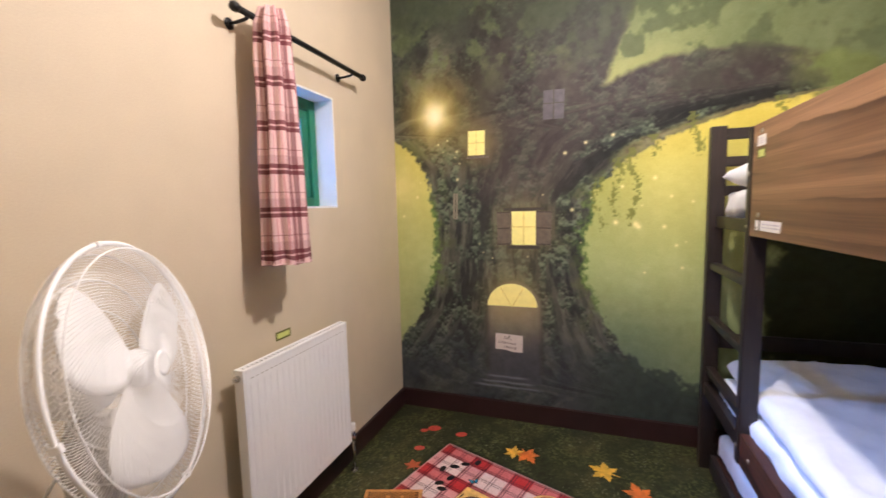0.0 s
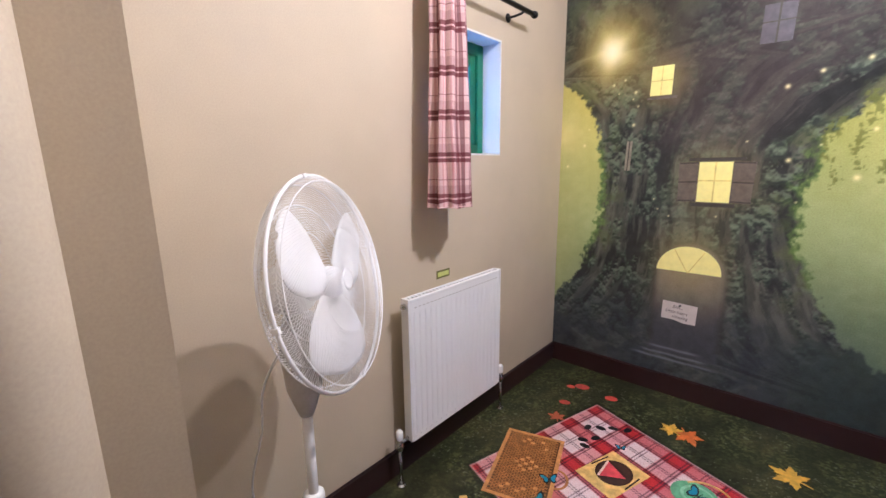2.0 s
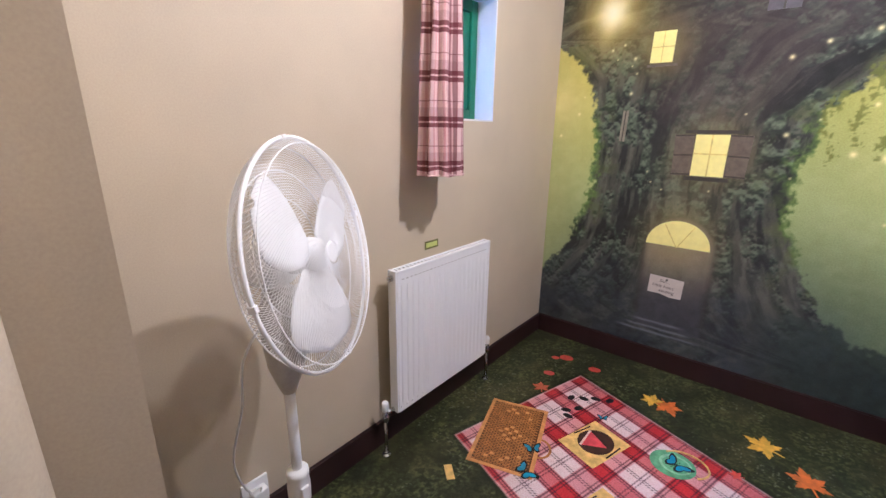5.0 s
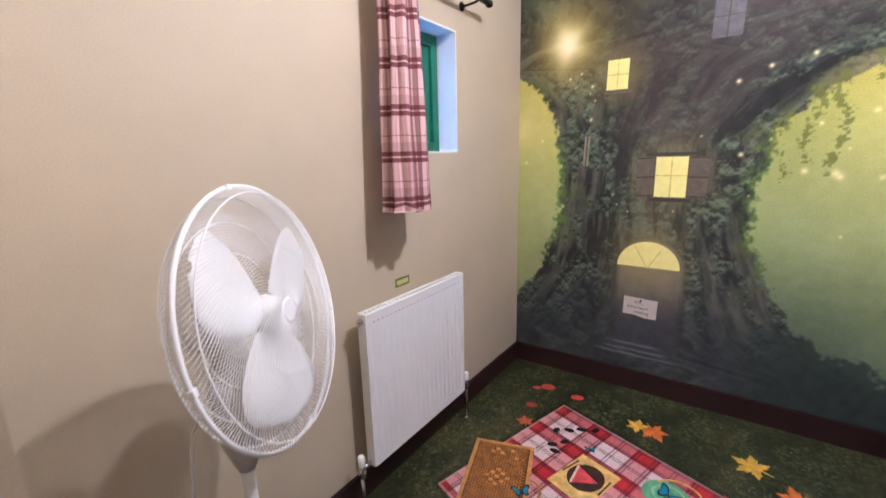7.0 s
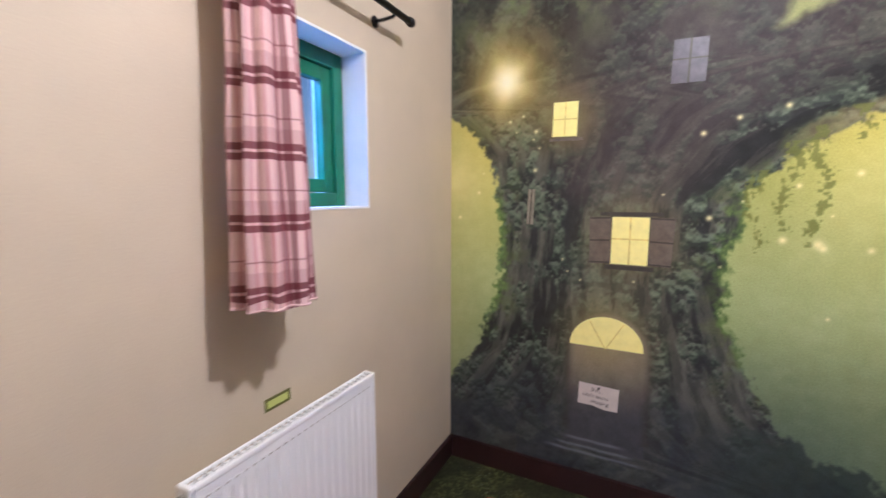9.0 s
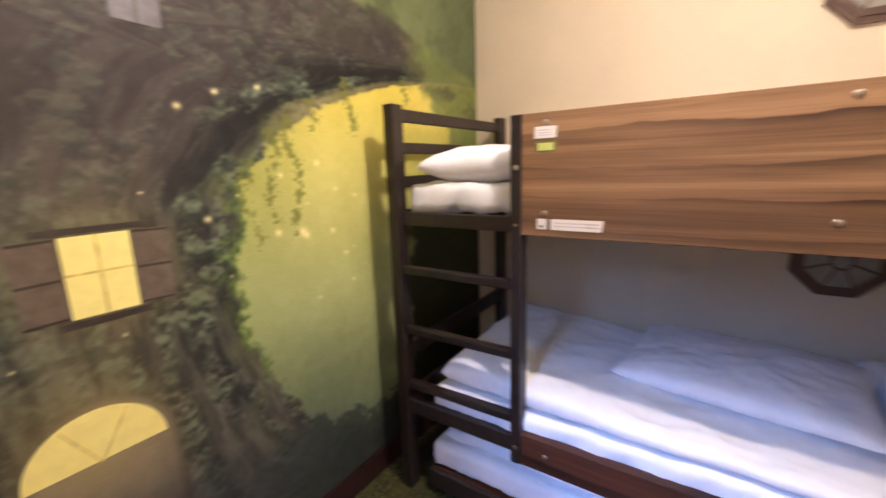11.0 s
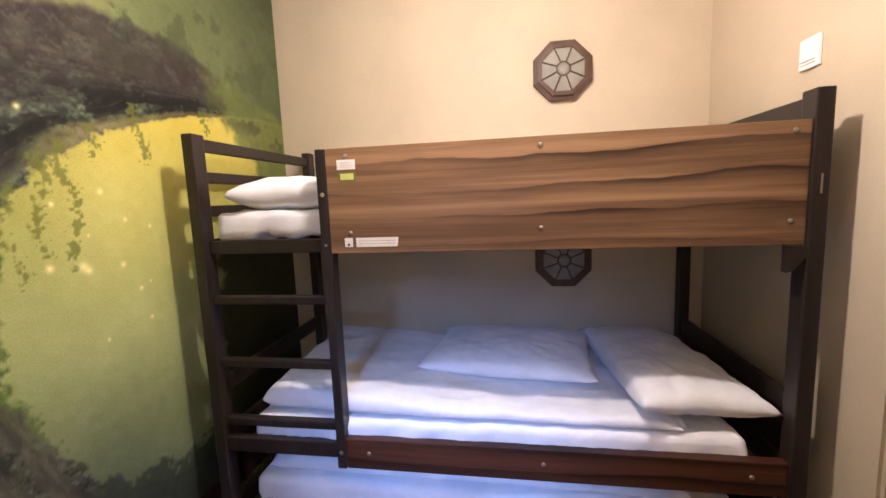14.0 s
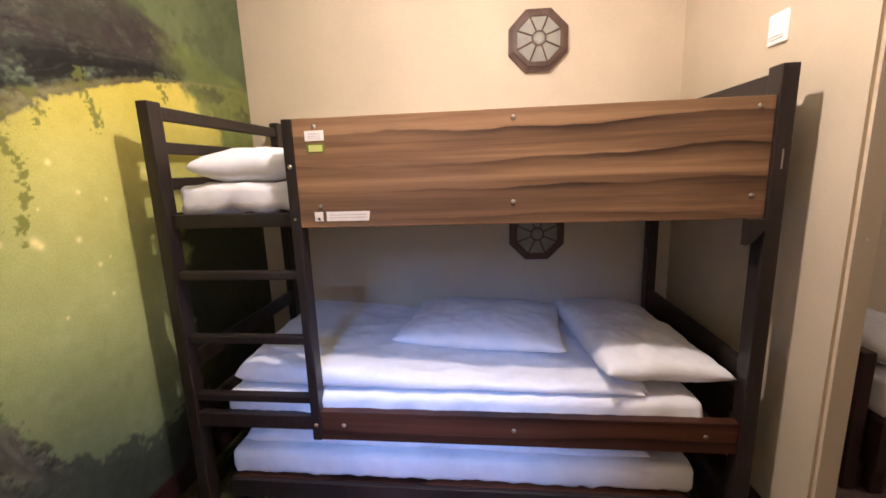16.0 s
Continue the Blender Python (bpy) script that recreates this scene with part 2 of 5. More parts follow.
def prism(outline, m, depth, bm=None):
    """A plate of the outline's shape (x, y pairs) in the pose m, depth thick along its z."""
    bm = bm or bmesh.new()
    lo = [bm.verts.new(m @ Vector((x, y, 0))) for x, y in outline]
    hi = [bm.verts.new(m @ Vector((x, y, depth))) for x, y in outline]
    bm.faces.new(lo[::-1])
    bm.faces.new(hi)
    for i in range(len(lo)):
        j = (i + 1) % len(lo)
        bm.faces.new((lo[i], lo[j], hi[j], hi[i]))
    return bm


def fold(x, y, seed, scale):
    return noise.noise(Vector((x * scale, y * scale, seed)))


def cushion(cx, cy, cz, lx, ly, lz, seed, turn=0.0, tilt=(0, 0), square=3.2, puff=2.0, n=40, crease=0.008, sag=0.0):
    """A soft block: a closed sheet with a seam round its middle, puffed, with creases."""
    bm = bmesh.new()
    rot = Euler((radians(tilt[0]), radians(tilt[1]), radians(turn))).to_matrix()
    top, bot = {}, {}
    for i in range(n + 1):
        for j in range(n + 1):
            u, v = 2 * i / n - 1, 2 * j / n - 1
            edge = max(0.0, (1 - abs(u) ** square) * (1 - abs(v) ** square)) ** (1 / puff)
            pull = 1 - 0.07 * (1 - abs(u) ** 2) * abs(v) ** 3
            pull2 = 1 - 0.07 * (1 - abs(v) ** 2) * abs(u) ** 3
            x, y = u * lx / 2 * pull2, v * ly / 2 * pull
            c = crease * (fold(x, y, seed, 7) + 0.45 * fold(x, y, seed + 7, 18) + 0.9 * (abs(u * v)) * math.sin(9 * math.atan2(v, u) + seed)) * (0.35 + edge)
            rim = 0.5 * crease * fold(x * 2, y * 2, seed + 3, 14)
            for side, store in ((1, top), (-1, bot)):
                if side < 0 and (i in (0, n) or j in (0, n)):
                    store[i, j] = top[i, j]
                    continue
                p = Vector((x, y, side * edge * lz / 2 + (c if side > 0 else c * 0.4) + rim - sag * u * u))
                store[i, j] = bm.verts.new(rot @ p + Vector((cx, cy, cz)))
    for store, flip in ((top, False), (bot, True)):
        for i in range(n):
            for j in range(n):
                q = [store[i, j], store[i + 1, j], store[i + 1, j + 1], store[i, j + 1]]
                q = [a for k, a in enumerate(q) if a not in q[:k]]
                if len(q) > 2:
                    f = bm.faces.get(q) or bm.faces.new(q[::-1] if flip else q)
                    f.smooth = True
    return bm


def grid_print(name, us, vs, place, colours, material):
    """A flat sheet of small squares that carries a print."""
    nu, nv = len(us), len(vs)
    U, V = np.meshgrid(us, vs)
    co = place(U.ravel(), V.ravel())
    idx = np.arange(nu * nv).reshape(nv, nu)
    quads = np.stack([idx[:-1, :-1], idx[:-1, 1:], idx[1:, 1:], idx[1:, :-1]], -1).reshape(-1, 4)
    me = bpy.data.meshes.new(name)
    me.vertices.add(nu * nv)
    me.vertices.foreach_set("co", co.astype(np.float32).ravel())
    me.loops.add(quads.size)
    me.loops.foreach_set("vertex_index", quads.astype(np.int32).ravel())
    me.polygons.add(len(quads))
    me.polygons.foreach_set("loop_start", np.arange(0, quads.size, 4, dtype=np.int32))
    me.update(calc_edges=True)
    att = me.color_attributes.new("print", "FLOAT_COLOR", "POINT")
    full = np.ones((nu * nv, 4), np.float32)
    full[:, :3] = lin(np.clip(colours(U.ravel(), V.ravel()), 0, 255))
    att.data.foreach_set("color", full.ravel())
    me.materials.append(material)
    me.validate()
    return new(name, me)


# ---------------------------------------------------------------- painting tools


def value_noise(x, y, scale, seed):
    rng = np.random.RandomState(seed)
    tab = rng.rand(256, 256)
    x, y = x * scale + 37.3, y * scale + 51.7
    i, j = np.floor(x).astype(int), np.floor(y).astype(int)
    fx, fy = x - i, y - j
    fx, fy = fx * fx * (3 - 2 * fx), fy * fy * (3 - 2 * fy)
    a, b = tab[i % 256, j % 256], tab[(i + 1) % 256, j % 256]
    c, d = tab[i % 256, (j + 1) % 256], tab[(i + 1) % 256, (j + 1) % 256]
    return (a * (1 - fx) + b * fx) * (1 - fy) + (c * (1 - fx) + d * fx) * fy


def fbm(x, y, scale, seed, octaves=5, gain=0.55):
    s, amp, tot = 0.0, 1.0, 0.0
    for o in range(octaves):
        s = s + amp * value_noise(x, y, scale * 2 ** o, seed + o)
        tot += amp
        amp *= gain
    return s / tot


def step(a, b, x):
    t = np.clip((x - a) / (b - a), 0, 1)
    return t * t * (3 - 2 * t)


def over(col, mask, c):
    m = np.clip(mask, 0, 1)[:, None]
    return col * (1 - m) + np.asarray(c, float) * m

# ---------------------------------------------------------------- the room
EAST, SOUTH, CEILING = 2.74, -2.43, 2.70
WIN = (-1.16, -0.68, 1.345, 1.87)  # window opening: y, y, z, z


def paint_mural(x, z):
    """The printed forest: a giant tree with lit windows and a door, seen against a glowing glade."""
    n1, n2, n3 = fbm(x, z, 3, 1), fbm(x, z, 9, 11), fbm(x, z, 30, 21, 4)
    streak = fbm(x * 3.2 + 0.5 * n1, z * 0.8, 7, 31)
    # glade light
    t = np.clip((z - 0.25) / 1.5, 0, 1)[:, None]
    low, mid, high = np.array((96, 112, 80.0)), np.array((172, 181, 108.0)), np.array((204, 187, 74.0))
    glade = np.where(t < 0.5, low + (mid - low) * (t / 0.5), mid + (high - mid) * ((t - 0.5) / 0.5))
    glade = glade + (n1[:, None] - 0.5) * 34 + (streak[:, None] - 0.5) * 18 * (1 - t)
    col = over(glade, step(0.22, 0.0, x) * 0.45, (176, 176, 108))
    col = over(col, step(1.62, 1.22, x) * step(0.9, 1.15, x) * 0.30, (96, 112, 66))
    col = over(col, step(1.95, 1.35, x) * step(1.0, 1.15, x) * step(1.0, 0.32, z) * 0.6, (58, 72, 64))
    # leafy edge wobble
    w = 0.09 * (n2 - 0.5) + 0.07 * (fbm(x, z, 48, 171, 3) - 0.5)
    left = np.interp(z, [0.10, 0.43, 0.65, 0.90, 1.24, 1.57, 1.68, 1.76, 1.80], [-0.4, 0.0, 0.17, 0.245, 0.265, 0.20, 0.10, 0.0, -0.5])
    right = np.interp(z, [0.18, 0.25, 0.29, 0.41, 0.59, 0.87, 1.05, 1.19, 1.36, 1.40, 1.57, 1.675, 1.73, 1.79, 1.83, 1.87, 1.9],
                      [3.4, 2.0, 1.66, 1.44, 1.32, 1.20, 1.165, 1.17, 1.20, 1.22, 1.385, 1.57, 1.745, 1.97, 2.2, 2.6, 3.4])
    d = np.minimum(x - left, right - x) + w
    trunk = step(-0.012, 0.016, d)
    u = (x - left) / np.maximum(right - left, 0.2)
    grain = fbm(u * 3.0 + 0.10 * n1, z * 0.55, 8, 131, 5, 0.6)
    knob = fbm(u * 1.6 + 0.06 * n2, z * 0.8, 14, 141, 4)
    bark = np.stack([46 + 30 * streak, 46 + 29 * streak, 43 + 21 * streak], -1) + (n2[:, None] - 0.5) * 14
    bark = over(bark, step(0.50, 0.62, grain) * 0.75, (26, 27, 28))
    bark = over(bark, step(0.46, 0.32, grain) * 0.50, (104, 106, 86))
    bark = bark * (0.86 - 0.34 * step(1.25, 1.75, z) * step(0.25, 0.6, x))[:, None]
    heart = step(0.36, 0.12, np.abs(u - 0.52)) * step(1.28, 1.45, z)
    bark = over(bark, heart * 0.55, (56 , 47, 45))
    # ivy: small leaves, lit from above, thickest towards the edges
    lf = fbm(x, z, 26, 151, 3, 0.6)
    lit = fbm(x, z - 0.012, 26, 151, 3, 0.6) - lf
    strand = fbm(u * 2.6 + 0.12 * n1, z * 0.5, 9, 181, 3)
    ivy = step(0.43, 0.56, 0.5 * fbm(x, z, 8, 161, 3) + 0.5 * strand) * np.clip(1.25 - 0.55 * heart - 0.8 * step(0.12, 0.50, d), 0.35, 1)
    bark = over(bark, ivy * step(0.44, 0.56, lf) * 0.80, (64, 74, 58))
    bark = over(bark, ivy * step(0.03, 0.14, lit) * 0.65, (94, 105, 82))
    bark = over(bark, ivy * step(-0.03, -0.12, lit) * 0.70, (20, 23, 22))
    moss = step(0.48, 0.68, fbm(x, z, 11, 51)) * step(0.20, 0.0, d)
    bark = over(bark, moss * 0.5, (74, 86, 42))
    bark = over(bark, step(0.055, 0.0, d) * step(0.6, 0.9, z) * step(1.5, 1.3, z) * 0.55, (92, 128, 44))
    cold = step(0.75, 0.25, z)
    bark = over(bark * 1.12, cold * 0.45, (50, 54, 60))
    bark = over(bark, cold * step(0.5, 0.62, n2) * 0.5, (40, 43, 50))
    col = col * (1 - trunk[:, None]) + bark * trunk[:, None]
    # shrubs at the foot of the glade
    shrub = step(0.0, 0.05, np.interp(x, [1.1, 1.35, 1.7, 2.1, 2.74], [0.55, 0.50, 0.36, 0.42, 0.62]) - z + 0.22 * (n2 - 0.5) + 0.12 * (n3 - 0.5))
    col = over(col, shrub * step(1.02, 1.40, x) * 0.85, (42, 49, 45))
    # foliage closing the far side of the glade; lower down, painted bunk shade
    leaf = step(-0.02, 0.10, x - np.interp(z, [0.3, 1.18, 1.34, 1.6, 1.9], [1.92, 1.98, 2.30, 2.36, 2.1]) + 0.3 * (n2 - 0.5))
    # below the upper bunk its shade is darkened into the leaf colour
    fol_and_shade = np.stack([74 + 40 * n2, 84 + 44 * n2, 44 + 20 * n2], -1) * (0.34 + 0.66 * step(1.1, 1.5, z))[:, None]
    col = col * (1 - 0.9 * leaf[:, None]) + fol_and_shade * 0.9 * leaf[:, None]
    # canopy above the great branch, with the pale sky in the fork
    btop = np.interp(x, [1.15, 1.22, 1.36, 1.56, 1.86, 2.2, 2.74], [1.93, 1.93, 2.0, 2.06, 2.05, 1.99, 1.86]) + 0.09 * (n2 - 0.5)
    gap = step(0.0, 0.05, z - btop) * step(0.0, 0.05, x - (1.20 + 0.40 * (z - 1.91)) + 0.08 * (n2 - 0.5))
    sky_c = np.stack([98 + 40 * n1, 110 + 38 * n1, 66 + 26 * n1], -1)
    sky_c = over(sky_c, step(0.65, 0.05, x - 1.25) * step(2.35, 1.95, z) * 0.75, (184, 186, 104))
    sky_c = over(sky_c * 0.82, step(0.47, 0.60, n2) * 0.8, (62, 72, 44))
    sky_c = over(sky_c, step(1.7, 2.5, x) * 0.72, (72, 82, 54))
    col = col * (1 - gap[:, None]) + sky_c * gap[:, None]
    top = step(1.95, 2.25, z) * (1 - gap)
    col = over(col, top * step(0.45, 0.62, n2) * 0.7, (80, 92, 56))
    col = over(col, top * step(0.62, 0.45, n1) * 0.6, (42, 44, 38))
    col = over(col, step(2.2, 2.65, z) * 0.5, (52, 60, 40))
    bough = step(0.12, 0.0, np.abs(z - btop + 0.13)) * step(1.25, 1.5, x) * step(0.45, 0.62, n2)
    col = over(col, bough * 0.6, (44, 44, 36))
    glowing = step(0.10, 0.0, np.abs(d - 0.05)) * step(1.45, 1.6, z) * step(1.28, 1.4, x)
    col = over(col, glowing * (0.25 + 0.5 * n2), (136, 120, 74))
    # hanging creepers in the glade
    for cx, top_z, length, seed in ((1.33, 1.55, 0.30, 3), (1.42, 1.60, 0.40, 5), (1.70, 1.76, 0.20, 7), (1.24, 1.45, 0.28, 9), (2.05, 1.80, 0.12, 11), (1.50, 1.66, 0.10, 13)):
        s = np.clip((top_z - z) / length, 0, 1)
        wid = 0.014 * (1 - s) + 0.001 + 0.075 * (fbm(x, z, 75, seed, 2) - 0.5)
        vine = step(0.006, -0.006, np.abs(x - cx - 0.02 * np.sin(z * 20 + seed)) - wid) * (z < top_z + 0.03) * (z > top_z - length)
        col = over(col, vine * 0.75, (92, 98, 38))
    # door in the trunk
    arch = np.where(z > 0.70, np.hypot(x - 0.765, (z - 0.70) * 0.95) - 0.165, np.abs(x - 0.765) - 0.165)
    col = over(col, step(0.012, -0.012, arch) * (z > 0.2) * step(0.25, 0.75, z), (112, 102, 86))
    col = over(col, step(0.012, -0.012, arch) * step(0.62, 0.35, z) * (z > 0.24) * 0.85, (56, 56, 60))
    col = over(col, step(0.03, 0.0, np.abs(arch)) * (z > 0.3) * 0.4, (44, 40, 38))
    for sz, sx in ((0.205, 0.24), (0.235, 0.20), (0.27, 0.16)):
        col = over(col, step(0.012, 0.0, np.abs(z - sz - 0.01 * (n2 - 0.5))) * step(sx, sx - 0.08, np.abs(x - 0.72)) * 0.6, (124, 128, 134))
    # the lantern's glow and the warm haze round the windows
    g = np.hypot(x - 0.278, (z - 1.897) * 0.9)
    star = g * (1 + 0.14 * np.sin(5 * np.arctan2(z - 1.897, x - 0.278) + 1.0))
    col = over(col, np.exp(-(g / 0.20) ** 2) * 0.62, (190, 160, 60))
    col = over(col, np.exp(-(star / 0.085) ** 2) * 0.95, (246, 220, 120))
    col = over(col, np.exp(-(g / 0.062) ** 2), (255, 248, 206))
    g2 = np.hypot(x - 0.02, z - 1.47)
    col = over(col, np.exp(-(g2 / 0.12) ** 2) * 0.6, (240, 220, 130))
    for wx, wz, r in ((0.545, 1.71, 0.12), (0.826, 1.197, 0.15), (0.75, 0.79, 0.17)):
        col = over(col, np.exp(-(np.hypot(x - wx, z - wz) / r) ** 2) * 0.5, (176, 156, 84))
    # sparks
    rng = np.random.RandomState(5)
    spots = [(1.43, 1.214, 0.016), (1.445, 1.20, 0.012), (1.33, 1.225, 0.012), (1.57, 1.20, 0.010), (1.52, 1.46, 0.010), (1.36, 1.42, 0.008), (1.63, 1.10, 0.008),
             (1.10, 1.30, 0.010), (0.30, 1.72, 0.007), (0.36, 1.74, 0.006), (0.42, 1.67, 0.008), (0.42, 1.50, 0.008), (1.06, 1.62, 0.009), (1.17, 1.67, 0.008),
             (1.31, 1.70, 0.009), (0.15, 1.40, 0.008), (0.05, 1.28, 0.007), (1.70, 1.33, 0.007), (1.60, 1.36, 0.007), (1.48, 0.95, 0.006), (1.66, 0.98, 0.007)]
    spots += [(rng.uniform(0.02, 1.9), rng.uniform(0.9, 1.7), 0.004) for _ in range(14)]
    for sx, sz, r in spots:
        col = over(col, np.exp(-(np.hypot(x - sx, z - sz) / r) ** 2) * 0.9, (250, 236, 160))
    return 255 * (np.clip(col + (n3[:, None] - 0.5) * 14, 0, 255) / 255) ** 0.84


def paint_floor(x, y):
    """The printed meadow with a red tartan rug."""
    n1, n2, n3 = fbm(x, y, 4, 71), fbm(x, y, 24, 81), fbm(x, y, 95, 91, 3)
    n4 = fbm(x, y, 11, 121, 4)
    col = np.stack([16 + 38 * n2, 18 + 37 * n2, 10 + 21 * n2], -1)
    col = over(col, step(0.48, 0.72, n3) * (0.20 + 0.55 * step(0.42, 0.62, n4)), (76, 80, 40))
    col = over(col, step(0.52, 0.32, n3) * 0.45, (14, 17, 10))
    col = over(col, step(0.50, 0.68, n1) * 0.35, (64, 58, 34))
    col = over(col, step(0.50, 0.30, n4) * 0.40, (16, 18, 12))
    fleck = step(0.80, 0.90, value_noise(x, y, 120, 101)) * step(0.45, 0.6, fbm(x, y, 8, 111))
    col = over(col, fleck * 0.55, (124, 126, 92))
    # rug: u along its long side, v along the short one, from the corner near the mural
    ax, ay = x - 0.458, y + 0.371
    v = (-ax * 0.343 - ay * 0.939)
    u = (ax + 0.285 * v / 1.0) / 0.939
    wave = 0.008 * (n1 - 0.5)
    edge = np.minimum(np.minimum(u, 1.35 - u), np.minimum(v, 0.86 - v)) + wave
    rug = step(-0.003, 0.004, edge)
    red, white = np.array((182, 30, 34.0)), np.array((236, 222, 222.0))

    def bands(s, p):
        f = (s / p) % 1.0
        thin = sum(step(wd, wd * 0.5, np.abs(f - at)) for at, wd in ((0.075, 0.020), (0.135, 0.014), (0.455, 0.020), (0.395, 0.014), (0.74, 0.012), (0.80, 0.010)))
        return step(0.03, 0.05, f) * step(0.50, 0.48, f), thin

    wide, lines = bands(v + 0.006, 0.205)
    wide2, lines2 = bands(u + 0.05, 0.235)
    weave = 0.5 + 0.5 * np.sign(np.sin((u + v) * 900))
    amount = np.clip(0.13 + 0.56 * wide + 0.33 * wide2 - 0.02 * wide * wide2 + 0.05 * (weave - 0.5), 0, 1)[:, None]
    cloth = white * (1 - amount) + red * amount
    cloth = over(cloth, lines * 0.85, (38, 18, 28))
    cloth = over(cloth, lines2 * 0.70, (48, 22, 34))
    cloth = over(cloth, step(0.012, 0.004, edge) * 0.6, (226, 196, 190))
    cloth = cloth * (0.84 + 0.14 * n1[:, None]) + (n3[:, None] - 0.5) * 16
    col = over(col, step(0.035, 0.0, -edge) * (edge < 0) * 0.6, (12, 14, 8))
    return 255 * (np.clip(col * (1 - rug[:, None]) + cloth * rug[:, None], 0, 255) / 255) ** 0.78


# floor: one slab, with the printed vinyl laid on it
slab = solid("floor", box(-1.6, 4.4, -6.0, 0.2, -0.2, -0.006), CARPET, "carpeted floor slab under the printed vinyl", "floor", "structure")
vinyl = grid_print("floor_vinyl", np.arange(0.0, EAST + 0.001, 0.0045), np.arange(-2.50, 0.0001, 0.0045),
                   lambda u, v: np.stack([u, v, np.zeros_like(u)], -1), paint_floor, FLOOR_PRINT)
tagged(vinyl, "vinyl floor printed with dark grass and a red tartan picnic rug", "floor", kind="structure")
mural = grid_print("wall_mural", np.arange(0.0, EAST + 0.001, 0.005), np.arange(0.0, CEILING + 0.001, 0.005),
                   lambda u, v: np.stack([u, np.zeros_like(u), v], -1), paint_mural, MURAL_PRINT)
tagged(mural, "wall mural print of a huge tree with lit windows in a green glade", "mural", kind="structure")
solid("wall_north", box(-0.25, EAST + 0.2, 0.004, 0.2, 0.0, CEILING), WALL, "plain wall behind the mural print", "wall", "structure")


def wall_with_hole(x0, x1, y0, y1, z1, hole):
    """A wall along y with an opening through it, of four blocks butted together."""
    a, b, lo, hi = hole
    bm = box(x0, x1, y0, a, 0.0, z1)
    box(x0, x1, b, y1, 0.0, z1, bm=bm)
    box(x0, x1, a, b, 0.0, lo, bm=bm)
    box(x0, x1, a, b, hi, z1, bm=bm)
    return bm


solid("wall_west", wall_with_hole(-0.25, 0.0, -2.325, 0.0, CEILING, WIN), WALL, "cream painted wall with a small deep window", "wall", "structure")
solid("wall_east", box(EAST, EAST + 0.2, -6.0, 0.0, 0.0, CEILING), WALL, "cream painted wall behind the bunk bed", "wall", "structure")
# doorway end splayed away from the ceiling lamp so that its face darkens
nook = prism([(1.612, SOUTH - 0.095), (EAST, SOUTH - 0.095), (EAST, SOUTH), (1.585, SOUTH)], pose(0, 0, 0), CEILING)
bmesh.ops.bevel(nook, geom=[e for e in nook.edges if all(abs(v.co.x - 1.585) < 0.001 for v in e.verts)], offset=0.014, segments=4, affect="EDGES")
solid("wall_south_1", nook, WALL, "cream partition wall at the foot of the bunk bed", "wall", "structure")
# this end's slant is added too, to shade the face beside the doorway
solid("wall_south_2", prism([(-0.33, -2.512), (0.582, -2.512), (0.645, -2.325), (-0.33, -2.325)], pose(0, 0, 0), CEILING), WALL, "cream partition wall ending at the open doorway", "wall", "structure")
solid("wall_south_3", box(0.645, 1.585, SOUTH - 0.095, SOUTH, 2.25, CEILING), WALL, "cream lintel over the open doorway", "wall", "structure")
# a rounded plaster nib narrows the doorway on the fan's side
nib = [(0.578, -2.508), (0.712, -2.508)] + [(0.712 + 0.048 * math.cos(radians(a)), -2.460 + 0.048 * math.sin(radians(a))) for a in range(-80, 90, 10)] + [(0.712, -2.412), (0.610, -2.412)]
nib_mesh = prism(nib, pose(0, 0, 0.001), 2.249)
for face in nib_mesh.faces:
    face.smooth = abs(face.normal.z) < 0.5
solid("trim_door_nib", nib_mesh, WALL, "pale rounded plaster nib at the edge of the doorway", "door trim", "structure")
solid("ceiling", box(-1.6, 4.4, -6.0, 0.2, CEILING, CEILING + 0.1), CEIL, "plain pale painted ceiling", "ceiling", "structure")
solid("wall_far_south", box(-1.6, 4.4, -6.2, -6.0, 0.0, CEILING), WALL, "cream wall of the next room", "wall", "structure")
solid("wall_far_west", box(-0.53, -0.33, -6.0, -1.90, 0.0, CEILING), WALL, "cream wall of the next room", "wall", "structure")

# white lining of the window's reveal
rv = bmesh.new()
y0, y1, z0, z1 = WIN
box(-0.245, 0.001, y1 - 0.004, y1 + 0.004, z0 - 0.004, z1 + 0.004, bm=rv)
box(-0.245, 0.001, y0 - 0.004, y0 + 0.004, z0 - 0.004, z1 + 0.004, bm=rv)
box(-0.245, 0.002, y0 + 0.004, y1 - 0.004, z0 - 0.004, z0 + 0.004, bm=rv)
box(-0.245, 0.001, y0 + 0.004, y1 - 0.004, z1 - 0.004, z1 + 0.004, bm=rv)
solid("trim_window_reveal", rv, WHITE_PAINT, "white painted reveal round the small window", "window reveal", "structure")


def skirting(x0, x1, y0, y1):
    """A dark board with a rounded top edge."""
    bm = box(x0, x1, y0, y1, 0.0, 0.118)
    top = [e for e in bm.edges if all(v.co.z > 0.1 for v in e.verts)]
    bmesh.ops.bevel(bm, geom=top, offset=0.006, segments=2, affect="EDGES")
    return bm


solid("baseboard_west", skirting(0.0, 0.016, -2.325, -0.016), SKIRT, "dark brown gloss skirting board under the window wall", "skirting", "structure")
solid("baseboard_north", skirting(0.0, EAST, -0.016, -0.001), SKIRT, "dark brown gloss skirting board under the mural", "skirting", "structure")
solid("baseboard_east", skirting(EAST - 0.016, EAST, SOUTH, -0.016), SKIRT, "dark brown gloss skirting board behind the bunk bed", "skirting", "structure")
